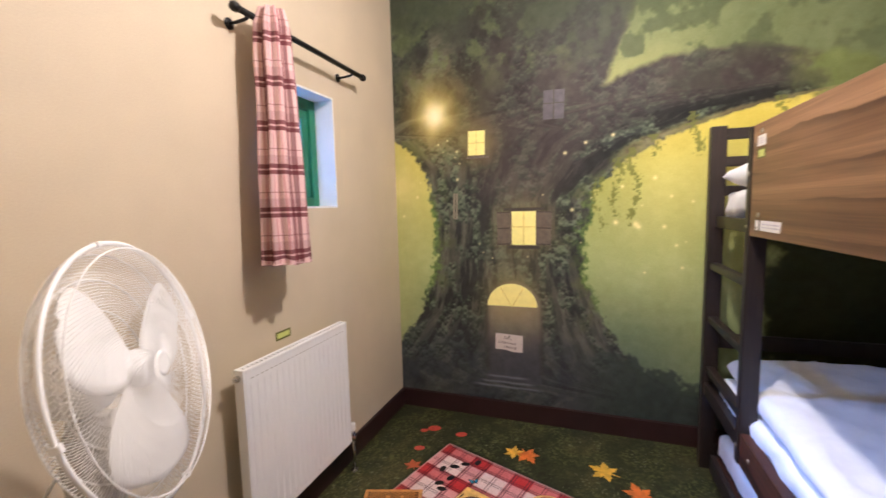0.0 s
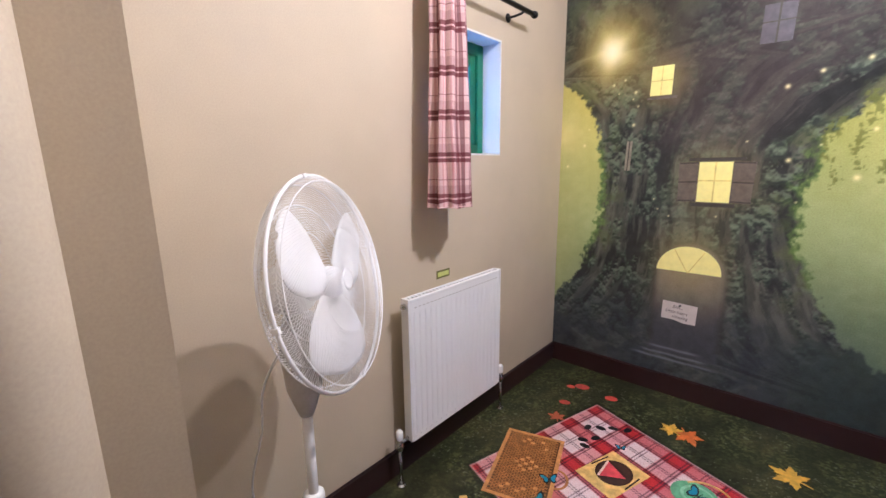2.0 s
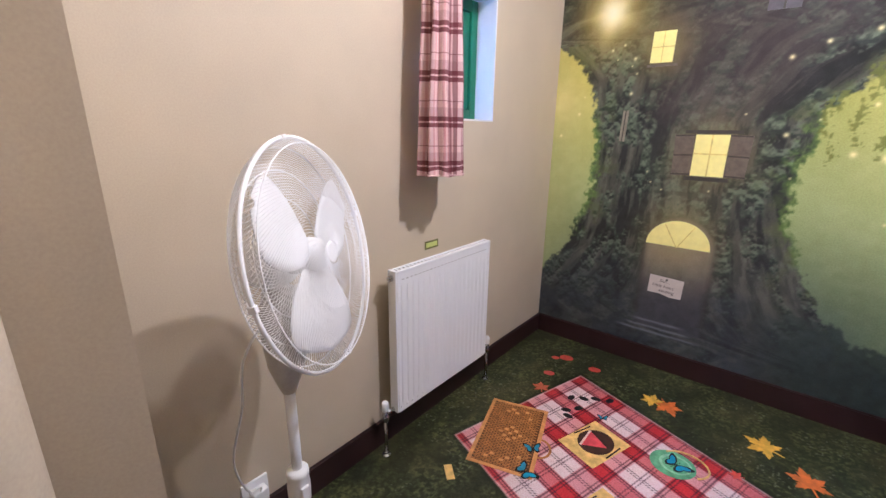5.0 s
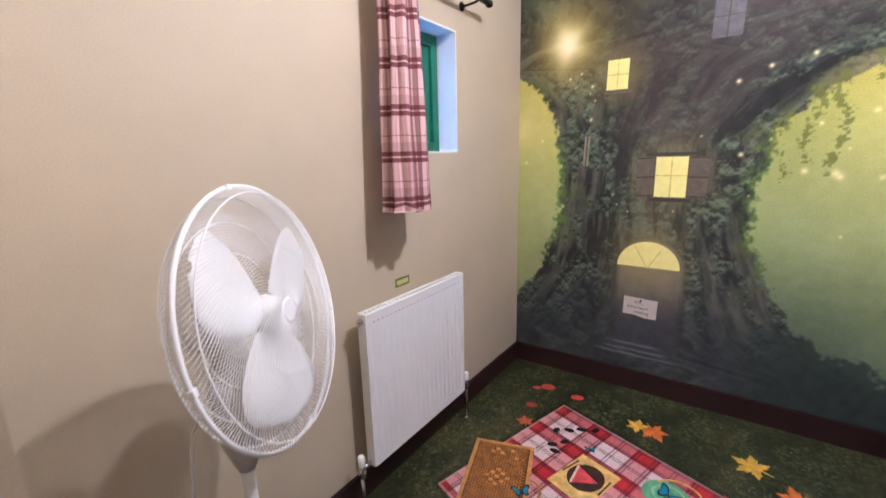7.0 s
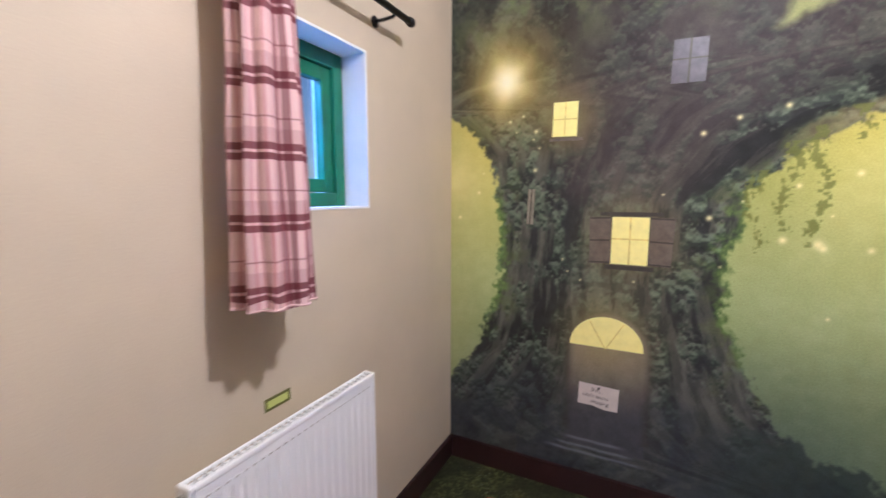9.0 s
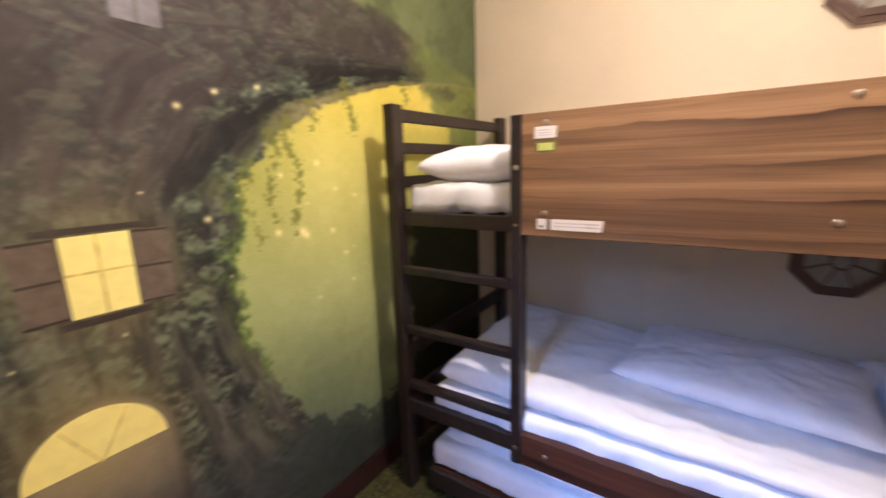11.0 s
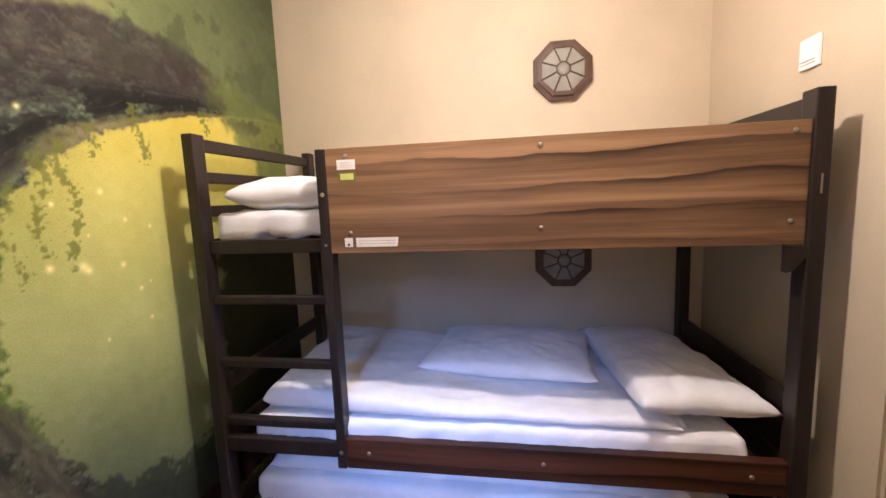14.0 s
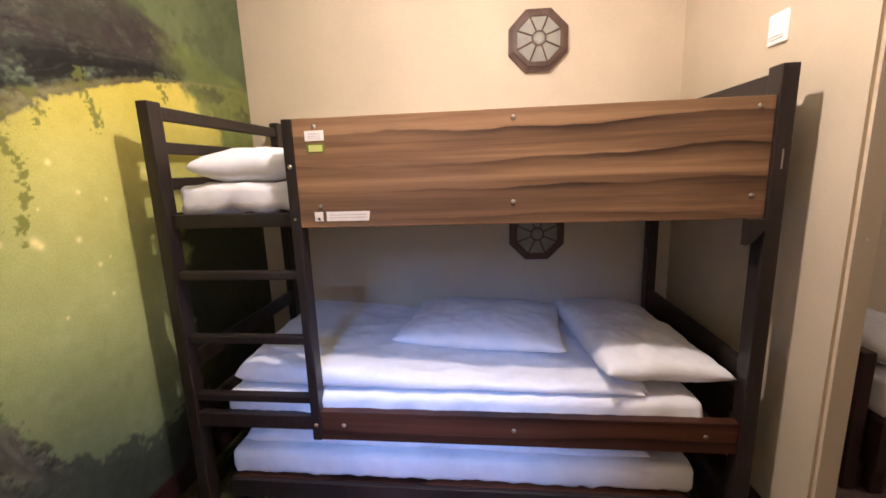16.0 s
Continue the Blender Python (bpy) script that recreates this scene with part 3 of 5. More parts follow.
solid("baseboard_south", skirting(1.602, EAST - 0.016, SOUTH, SOUTH + 0.016), SKIRT, "dark brown gloss skirting board on the partition", "skirting", "structure")

# ---------------------------------------------------------------- flat prints on the floor and in the mural


def floor_at(x, y, turn=0.0, lift=0.0006):
    return pose(x, y, lift, 0, 0, turn)


def rect(w, h):
    return [(-w / 2, -h / 2), (w / 2, -h / 2), (w / 2, h / 2), (-w / 2, h / 2)]


def oval(a, b, n=28, start=0.0, end=360.0):
    return [(a * math.cos(radians(start + (end - start) * i / n)), b * math.sin(radians(start + (end - start) * i / n))) for i in range(n if end - start >= 360 else n + 1)]


def maple(r, lobes=5, seed=0):
    """A maple leaf's outline: pointed lobes with teeth, and a stalk."""
    rng = random.Random(seed)
    out = []
    for k in range(lobes):
        mid = radians(90 + (k - (lobes - 1) / 2) * 300 / lobes)
        half = radians(150 / lobes)
        reach = r * (1.0 - 0.10 * abs(k - (lobes - 1) / 2)) * rng.uniform(0.88, 1.08)
        for da, f in ((-0.95, 0.44), (-0.70, 0.70), (-0.48, 0.64), (-0.25, 0.80), (0.0, 1.0), (0.25, 0.80), (0.48, 0.64), (0.70, 0.70), (0.95, 0.44)):
            a = mid + da * half
            out.append((reach * f * math.cos(a), reach * f * math.sin(a)))
    out += [(-0.04 * r, -0.25 * r), (-0.03 * r, -0.7 * r), (0.05 * r, -0.7 * r), (0.04 * r, -0.25 * r)]
    return out


def flat(name, outline, m, ink, parent, label="", depth=0.0008):
    return part(name, prism(outline, m, depth), INK[ink], parent, label)


def butterfly(x, y, turn, s, lift):
    m = floor_at(x, y, turn, lift)
    wing = part("printed_butterfly", bmesh.new(), INK["black"], vinyl, "printed blue butterfly with black wing edges")
    bm = bmesh.new()
    inner = bmesh.new()
    for side in (-1, 1):
        shape = [(0.02, 0.05), (0.20, 0.42), (0.55, 0.78), (0.92, 0.86), (1.0, 0.70), (0.86, 0.36), (0.62, 0.10), (0.66, -0.16), (0.56, -0.44), (0.34, -0.56), (0.14, -0.36)]
        for bm2, k, up in ((bm, 1.0, 0.0), (inner, 0.70, 0.0007)):
            p = [(side * s * (0.42 + (px - 0.42) * k), s * (0.14 + (py - 0.14) * k)) for px, py in shape]
            prism(p[::side], m @ pose(0, 0, up), 0.0005, bm2)
    tube([m @ Vector((0, -0.45 * s, 0.0006)), m @ Vector((0, 0.5 * s, 0.0006))], 0.0012, 5, bm)
    wing.data = mesh_of(bm, "printed_butterfly", INK["black"])
    part("wing_blue", inner, INK["blue"], wing)


def floor_prints():
    # picnic basket lid: rim, woven strands, check of paler cane
    bx = floor_at(0.40, -1.03, 17.5, 0.0012)
    basket = flat("printed_basket", rect(0.27, 0.44), bx, "cane_light", vinyl, "printed wicker basket lid on the rug")
    flat("weave_ground", rect(0.236, 0.405), bx @ pose(0, 0, 0.0008), "cane_dark", basket)
    strands, knots = bmesh.new(), bmesh.new()
    for i in range(46):
        yy = -0.198 + 0.396 * i / 45
        for j in range(10):
            xx = -0.106 + 0.0236 * j + (0.0118 if i % 2 else 0) - 0.004
            if xx < 0.112:
                prism(rect(0.019, 0.0056), bx @ pose(xx, yy, 0.0016), 0.0005, strands)
    for i, j in [(i, j) for i in range(-3, 4) for j in range(-2, 3) if (i + j) % 2 == 0 and abs(i) + abs(j) < 4] + [(7, -2), (7, 0), (8, -1), (-7, -2), (-7, 1), (-8, 0), (6, 3), (-6, 3), (-8, -3), (8, 2)]:
        prism(rect(0.017, 0.014), bx @ pose(j * 0.022, i * 0.021, 0.0021), 0.0004, knots)
    part("strands", strands, INK["cane"], basket)
    part("check", knots, INK["cane_light"], basket)
    hd = bmesh.new()
    tube([bx @ Vector((0.135 + 0.045 * math.sin(math.pi * i / 10), -0.04 - 0.055 * math.cos(math.pi * i / 10), 0.001)) for i in range(11)], 0.006, 5, hd)
    for v in hd.verts:
        v.co.z = 0.0012 + max(0.0, min(0.0012, v.co.z * 0.2))
    part("printed_handle", hd, INK["cane"], basket)
    # place mats with a plate and a slice of melon
    for cx, cy, t, w, h in ((0.707, -0.842, -19, 0.185, 0.245), (0.865, -1.20, -19, 0.185, 0.245)):
        p = floor_at(cx, cy, t, 0.0008)
        mat = flat("printed_place_mat", rect(w, h), p, "mat", vinyl, "printed yellow place mat with a brown plate")
        flat("plate", oval(0.072, 0.082), p @ pose(0, 0.01, 0.0008), "plate", mat)
        flat("melon", [(-0.055, 0.045), (-0.02, -0.055), (0.05, 0.02)], p @ pose(0, 0.0, 0.0016), "melon", mat)
        flat("rind", [(-0.064, 0.046), (-0.028, -0.062), (-0.020, -0.058), (-0.055, 0.048)], p @ pose(0, 0.0, 0.0018), "rind", mat)
        for s in (-1, 1):
            flat("cutlery", rect(0.006, 0.10), p @ pose(s * 0.082, 0.02, 0.0012, 0, 0, 4 * s), "black", mat)
    # cup and saucer
    s = floor_at(0.995, -0.750, 20, 0.0008)
    saucer = flat("printed_saucer", oval(0.085, 0.078), s, "mint", vinyl, "printed mint green saucer and cup")
    flat("ring", oval(0.060, 0.055), s @ pose(0.01, 0.0, 0.0008), "mint_light", saucer)
    flat("cup", oval(0.050, 0.045), s @ pose(0.012, -0.002, 0.0014), "mint", saucer)
    hoop = bmesh.new()
    tube([floor_at(1.035, -0.72, 10) @ Vector((0.085 * math.cos(radians(a)), 0.07 * math.sin(radians(a)), 0.001)) for a in range(-60, 150, 12)], 0.004, 5, hoop)
    part("printed_hoop", hoop, INK["mat"], vinyl)
    butterfly(1.005, -0.752, -30, 0.055, 0.0030)
    butterfly(0.680, -0.655, 25, 0.026, 0.0030)
    butterfly(0.522, -1.050, 40, 0.040, 0.0038)
    butterfly(0.553, -1.185, -25, 0.050, 0.0038)
    for x, y, r, t, ink, seed in ((0.890, -0.352, 0.084, 215, "orange", 1), (0.822, -0.357, 0.068, 60, "yellow", 2), (1.285, -0.385, 0.095, 70, "yellow", 3),
                                  (1.425, -0.515, 0.095, 20, "orange", 4), (0.345, -0.622, 0.055, 30, "rust", 5), (1.205, -0.650, 0.035, 100, "red", 6)):
        part("printed_leaf", prism(maple(r, 5, seed), floor_at(x, y, t, 0.0008 if ink != "yellow" else 0.0016), 0.0007), INK[ink], vinyl, "printed fallen maple leaf in autumn colour")
    for x, y, a in ((0.322, -0.249, 0.040), (0.270, -0.289, 0.024), (0.314, -0.467, 0.030), (0.497, -0.267, 0.034)):
        flat("printed_toadstool", oval(a, a * 0.72, 20), floor_at(x, y, 20), "red", vinyl, "printed red toadstool cap in the grass")
    for x, y, t in ((0.553, -0.567, 10), (0.562, -0.659, 60), (0.521, -0.709, 30), (0.50, -0.60, 80), (0.60, -0.53, 20), (0.66, -0.50, 70), (0.545, -0.745, 0)):
        flat("printed_beetle", oval(0.024, 0.015, 14), floor_at(x, y, t, 0.0008), "black", vinyl)
    flat("printed_tag", rect(0.075, 0.032), floor_at(0.327, -1.374, -40), "mat", vinyl)


def on_mural(x, z, turn=0.0, out=0.0006):
    """A pose on the mural: x along it, y up it, z out of it into the room."""
    return pose(x, -out, z, 90, 0, 0) @ pose(0, 0, 0, 0, 0, turn)


def text_bars(parent, m, rows, ink):
    for cx, cy, w, h in rows:
        flat("writing", rect(w, h), m @ pose(cx, cy, 0.0008), ink, parent, depth=0.0003)


def mural_prints():
    lit = flat("printed_window", rect(0.142, 0.200), on_mural(0.826, 1.197), "window", mural, "printed window glowing yellow between shutters")
    flat("bar", rect(0.006, 0.200), on_mural(0.826, 1.197, out=0.0015), "window_line", lit)
    flat("bar", rect(0.142, 0.006), on_mural(0.826, 1.205, out=0.0019), "window_line", lit)
    flat("sill", rect(0.19, 0.018), on_mural(0.826, 1.083), "shutter_dark", lit)
    flat("head", rect(0.24, 0.016), on_mural(0.826, 1.310), "shutter_dark", lit)
    for s in (-1, 1):
        sh = flat("shutter", rect(0.085, 0.20), on_mural(0.826 + s * 0.117, 1.197, -2 * s), "shutter", lit)
        for k in (-0.095, 0.0, 0.095):
            flat("batten", rect(0.085, 0.007), on_mural(0.826 + s * 0.117, 1.197 + k, -2 * s, 0.0016), "shutter_dark", sh)
    small = flat("printed_window", rect(0.104, 0.145), on_mural(0.545, 1.713, -1), "window", mural, "small printed window glowing yellow")
    flat("bar", rect(0.004, 0.145), on_mural(0.545, 1.713, -1, 0.0015), "window_line", small)
    flat("bar", rect(0.104, 0.004), on_mural(0.545, 1.713, -1, 0.0019), "window_line", small)
    flat("sill", rect(0.14, 0.012), on_mural(0.55, 1.628), "shutter", small)
    dim = flat("printed_window", rect(0.115, 0.16), on_mural(0.997, 1.893, -1), "dim", mural, "dim printed window high in the trunk")
    flat("bar", rect(0.008, 0.16), on_mural(0.997, 1.893, -1, 0.0015), "shutter_dark", dim)
    flat("bar", rect(0.115, 0.006), on_mural(0.997, 1.90, -1, 0.0019), "shutter_dark", dim)
    slit = flat("printed_window", rect(0.030, 0.16), on_mural(0.405, 1.335, -2), "slit", mural, "narrow dim printed window")
    flat("bar", rect(0.005, 0.16), on_mural(0.405, 1.335, -2, 0.0015), "shutter_dark", slit)
    fan_w = flat("printed_fanlight", oval(0.152, 0.140, 24, 0, 180), on_mural(0.753, 0.720), "window", mural, "printed half round fanlight over a door")
    for a in (60, 120):
        flat("bar", rect(0.14, 0.004), on_mural(0.753 + 0.07 * math.cos(radians(a)), 0.720 + 0.065 * math.sin(radians(a)), a, 0.0015), "window_line", fan_w)
    note_m = on_mural(0.733, 0.490, -3.5, 0.0016)
    note = flat("printed_note", [(-0.083, -0.050), (-0.02, -0.046), (0.03, -0.055), (0.086, -0.050), (0.083, 0.055), (-0.086, 0.052)], note_m, "paper", mural, "printed paper note pinned to the door")
    flat("pin", oval(0.006, 0.006, 10), note_m @ pose(0.0, 0.040, 0.0008), "black", note)
    words = (("Shh...", 0.026, -0.035, 0.020), ("Little bears", 0.024, -0.066, -0.008), ("sleeping", 0.024, -0.030, -0.034))
    for body, size, tx, ty in words:
        cu = bpy.data.curves.new("writing", "FONT")
        cu.body, cu.size, cu.extrude, cu.shear = body, size, 0.0002, 0.15
        tmp = bpy.data.objects.new("writing", cu)
        scene.collection.objects.link(tmp)
        bpy.context.view_layer.update()
        me = bpy.data.meshes.new_from_object(tmp.evaluated_get(bpy.context.evaluated_depsgraph_get()))
        bpy.data.objects.remove(tmp)
        me.transform(note_m @ pose(tx, ty, 0.0011))
        me.materials.clear()
        me.materials.append(INK["pen"])
        w = new("writing", me)
        w.parent = note


floor_prints()
mural_prints()

# ---------------------------------------------------------------- window side


def window():
    y0, y1, z0, z1 = WIN
    w = thing("window_1", "small green painted wooden casement window", "window", kind="structure")
    xf, xb = -0.10, -0.16
    for n, b in (("jamb", (y1 - 0.05, y1 - 0.004, z0 + 0.004, z1 - 0.004)), ("jamb", (y0 + 0.004, y0 + 0.05, z0 + 0.004, z1 - 0.004)),
                 ("head", (y0 + 0.05, y1 - 0.05, z1 - 0.054, z1 - 0.004)), ("sill", (y0 + 0.05, y1 - 0.05, z0 + 0.004, z0 + 0.050))):
        part(n, box(xb, xf, *b, 0.004, 2), GREEN_PAINT, w)
    sa, sb, sc, sd = y0 + 0.052, y1 - 0.052, z0 + 0.052, z1 - 0.056
    sash = part("sash", box(xb + 0.012, xf - 0.012, sb - 0.045, sb, sc, sd, 0.004, 2), GREEN_PAINT, w)
    part("stile", box(xb + 0.012, xf - 0.012, sa, sa + 0.045, sc, sd, 0.004, 2), GREEN_PAINT, sash)
    part("rail", box(xb + 0.012, xf - 0.012, sa + 0.045, sb - 0.045, sc, sc + 0.045, 0.004, 2), GREEN_PAINT, sash)
    part("rail", box(xb + 0.012, xf - 0.012, sa + 0.045, sb - 0.045, sd - 0.045, sd, 0.004, 2), GREEN_PAINT, sash)
    pane = part("pane", box(-0.136, -0.131, sa + 0.04, sb - 0.04, sc + 0.04, sd - 0.04), GLASS, w)
    pane.visible_shadow = False


def curtain():
    """A narrow gathered curtain that hangs from rings at one end of its rod."""
    c = thing("curtain", "pink and claret tartan curtain drawn aside beside the window", "curtain")
    bm = bmesh.new()
    uvl = bm.loops.layers.uv.new("cloth")
    nu, nv = 150, 44
    ztop, zbot = 2.045, 1.138
    ring = []
    for i in range(nu + 1):
        a = 2 * math.pi * i / nu
        f = 1 + 0.16 * math.sin(9 * a + 0.6) + 0.08 * math.sin(5 * a)
        ring.append((math.cos(a) * f, math.sin(a) * f))
    vs = []
    for j in range(nv + 1):
        t = j / nv
        z = ztop + (zbot - ztop) * t
        row = []
        wy = 0.056 + 0.032 * t ** 0.8
        wx = 0.050 + 0.020 * t
        for i, (cx, cy) in enumerate(ring[:-1]):
            k = 1 - 0.25 * max(0, 0.06 - t) / 0.06
            dx = 0.006 * noise.noise(Vector((cx * 2, cy * 2, z * 4)))
            row.append(bm.verts.new((0.115 + 0.018 * t + wx * cx * k + dx, -1.200 - 0.012 * t + wy * cy * k + dx, z + 0.006 * math.sin(5 * math.atan2(cy, cx)) * (t > 0.97))))
        vs.append(row)
    u = [0.0]
    for i in range(nu):
        u.append(u[-1] + math.hypot(ring[i + 1][0] * 0.06 - ring[i][0] * 0.06, ring[i + 1][1] * 0.095 - ring[i][1] * 0.095))
    for j in range(nv):
        for i in range(nu):
            f = bm.faces.new((vs[j][i], vs[j + 1][i], vs[j + 1][(i + 1) % nu], vs[j][(i + 1) % nu]))
            f.smooth = True
            for lp, (a, b) in zip(f.loops, ((i, j), (i, j + 1), (i + 1, j + 1), (i + 1, j))):
                lp[uvl].uv = (u[a], vs[b][0].co.z - 1.10)
    bm.faces.new(vs[0])
    part("cloth", bm, TARTAN, c)
    hem = tube([(0.133 + 0.069 * rx, -1.213 + 0.089 * ry, zbot + 0.002) for rx, ry in ring[:-1]], 0.0025, 5, closed=True)
    part("hem", hem, TARTAN, c)


def curtain_rod():
    r = thing("curtain_rod", "black metal curtain rod with rounded ends over the window", "curtain rod")
    part("rod", tube([(0.085, -1.325, 2.005), (0.085, -0.535, 2.005)], 0.0115, 14), BLACK_METAL, r, smooth=True)
    for y, s in ((-1.325, -1), (-0.535, 1)):
        part("finial", lathe([(0.012, 0), (0.016, 0.004), (0.017, 0.018), (0.014, 0.026), (0.006, 0.030)], pose(0.085, y, 2.005, -90 * s, 0, 0), 16), BLACK_METAL, r, smooth=True)
    for y in (-1.285, -0.625):
        b = part("bracket", tube([(0.0, y, 1.985), (0.04, y, 1.985), (0.075, y, 1.988), (0.086, y, 1.993)], 0.006, 8), BLACK_METAL, r, smooth=True)
        part("wall_plate", lathe([(0.020, 0), (0.020, 0.004), (0.012, 0.007)], pose(0.0005, y, 1.985, 0, 90, 0), 16), BLACK_METAL, b)


def radiator():
    r = thing("radiator", "white enamel panel radiator with vertical ridges on the wall", "radiator")
    y0, y1, z0, z1 = -1.430, -0.800, 0.185, 0.795
    xf = 0.098
    # front panel with pressed ridges
    bm = bmesh.new()
    n = 19
    ys = [y0 + 0.012]
    prof = [0.0]
    pitch = (y1 - y0 - 0.024) / n
    for k in range(n):
        b = y0 + 0.012 + k * pitch
        ys += [b + pitch * 0.28, b + pitch * 0.40, b + pitch * 0.60, b + pitch * 0.72, b + pitch]
        prof += [0.0, 0.0034, 0.0034, 0.0, 0.0]
    rows = [(z0, 0.0), (z0 + 0.030, 0.0), (z0 + 0.055, 1.0), (z1 - 0.075, 1.0), (z1 - 0.050, 0.0), (z1 - 0.012, 0.0)]
    grid = [[bm.verts.new((xf - 0.012 - p * k, y, z)) for y, p in zip(ys, prof)] for z, k in rows]
    for a, b in zip(grid, grid[1:]):
        for i in range(len(a) - 1):
            bm.faces.new((a[i], a[i + 1], b[i + 1], b[i]))
    ext = bmesh.ops.extrude_face_region(bm, geom=list(bm.faces))
    for v in ext["geom"]:
        if isinstance(v, bmesh.types.BMVert):
            v.co.x += 0.012
    bmesh.ops.recalc_face_normals(bm, faces=list(bm.faces))
    part("front_panel", bm, ENAMEL, r)
    part("back_panel", box(0.060, 0.070, y0 + 0.012, y1 - 0.012, z0, z1 - 0.012, 0.003), ENAMEL, r)
    part("side_cover", box(0.058, xf + 0.002, y0, y0 + 0.010, z0 + 0.004, z1 - 0.006, 0.003, 2), ENAMEL, r)
    part("side_cover", box(0.058, xf + 0.002, y1 - 0.010, y1, z0 + 0.004, z1 - 0.006, 0.003, 2), ENAMEL, r)
    # top grille: a rim and cross bars
    g = box(0.058, 0.064, y0 + 0.012, y1 - 0.012, z1 - 0.010, z1, 0.002)
    box(xf - 0.010, xf + 0.002, y0 + 0.012, y1 - 0.012, z1 - 0.014, z1, 0.004, 2, g)
    box(0.058, xf + 0.002, y0, y0 + 0.014, z1 - 0.008, z1 + 0.001, 0.003, 2, g)
    box(0.058, xf + 0.002, y1 - 0.014, y1, z1 - 0.008, z1 + 0.001, 0.003, 2, g)
    k = y0 + 0.03
    while k < y1 - 0.03:
        box(0.064, xf - 0.010, k, k + 0.007, z1 - 0.008, z1 - 0.003, bm=g)
        k += 0.021
    part("top_grille", g, ENAMEL, r)
    # rows of pressed dashes along the top and spot welds along the foot
    dash = bmesh.new()
    k = y0 + 0.035
    while k < y1 - 0.03:
        box(xf - 0.0002, xf + 0.0006, k, k + 0.012, z1 - 0.040, z1 - 0.036, bm=dash)
        k += 0.023
    part("slots", dash, GREY_PLASTIC, r)
    weld = bmesh.new()
    for i in range(n):
        box(xf - 0.001, xf + 0.0022, y0 + 0.012 + (i + 0.3) * pitch, y0 + 0.012 + (i + 0.7) * pitch, z0 + 0.016, z0 + 0.026, 0.001, 1, weld)
    part("spot_welds", weld, ENAMEL, r)
    part("bleed_plug", lathe([(0.012, 0), (0.012, 0.010), (0.007, 0.012), (0.007, 0.018)], pose(0.078, y0, z1 - 0.028, 90, 0, 0), 12), CHROME, r)
    for y, s in ((-1.474, -1), (-0.748, 1)):
        v = part("valve", lathe([(0.012, 0), (0.015, 0.006), (0.015, 0.030), (0.011, 0.036), (0.011, 0.050)], pose(0.074, y, 0.165), 14), CHROME, r, "chrome valve body", True)
        part("valve_cap", lathe([(0.012, 0), (0.014, 0.004), (0.014, 0.034), (0.009, 0.042)], pose(0.074, y, 0.215), 16), PLASTIC, v, "white plastic valve cap", True)
        part("tail", tube([(0.074, y, 0.196), (0.074, y - s * 0.052, 0.200)], 0.009, 10), CHROME, v, smooth=True)
        part("pipe", tube([(0.074, y, 0.17), (0.074, y, 0.004)], 0.0075, 10), CHROME, v, smooth=True)
        part("pipe_collar", lathe([(0.019, 0), (0.018, 0.006), (0.010, 0.010)], pose(0.074, y, 0.0008), 16), CHROME, v)
    for y in (-1.25, -0.98):
        part("wall_hook", box(0.0, 0.061, y - 0.02, y + 0.02, 0.30, 0.70, 0.002), ENAMEL, r)


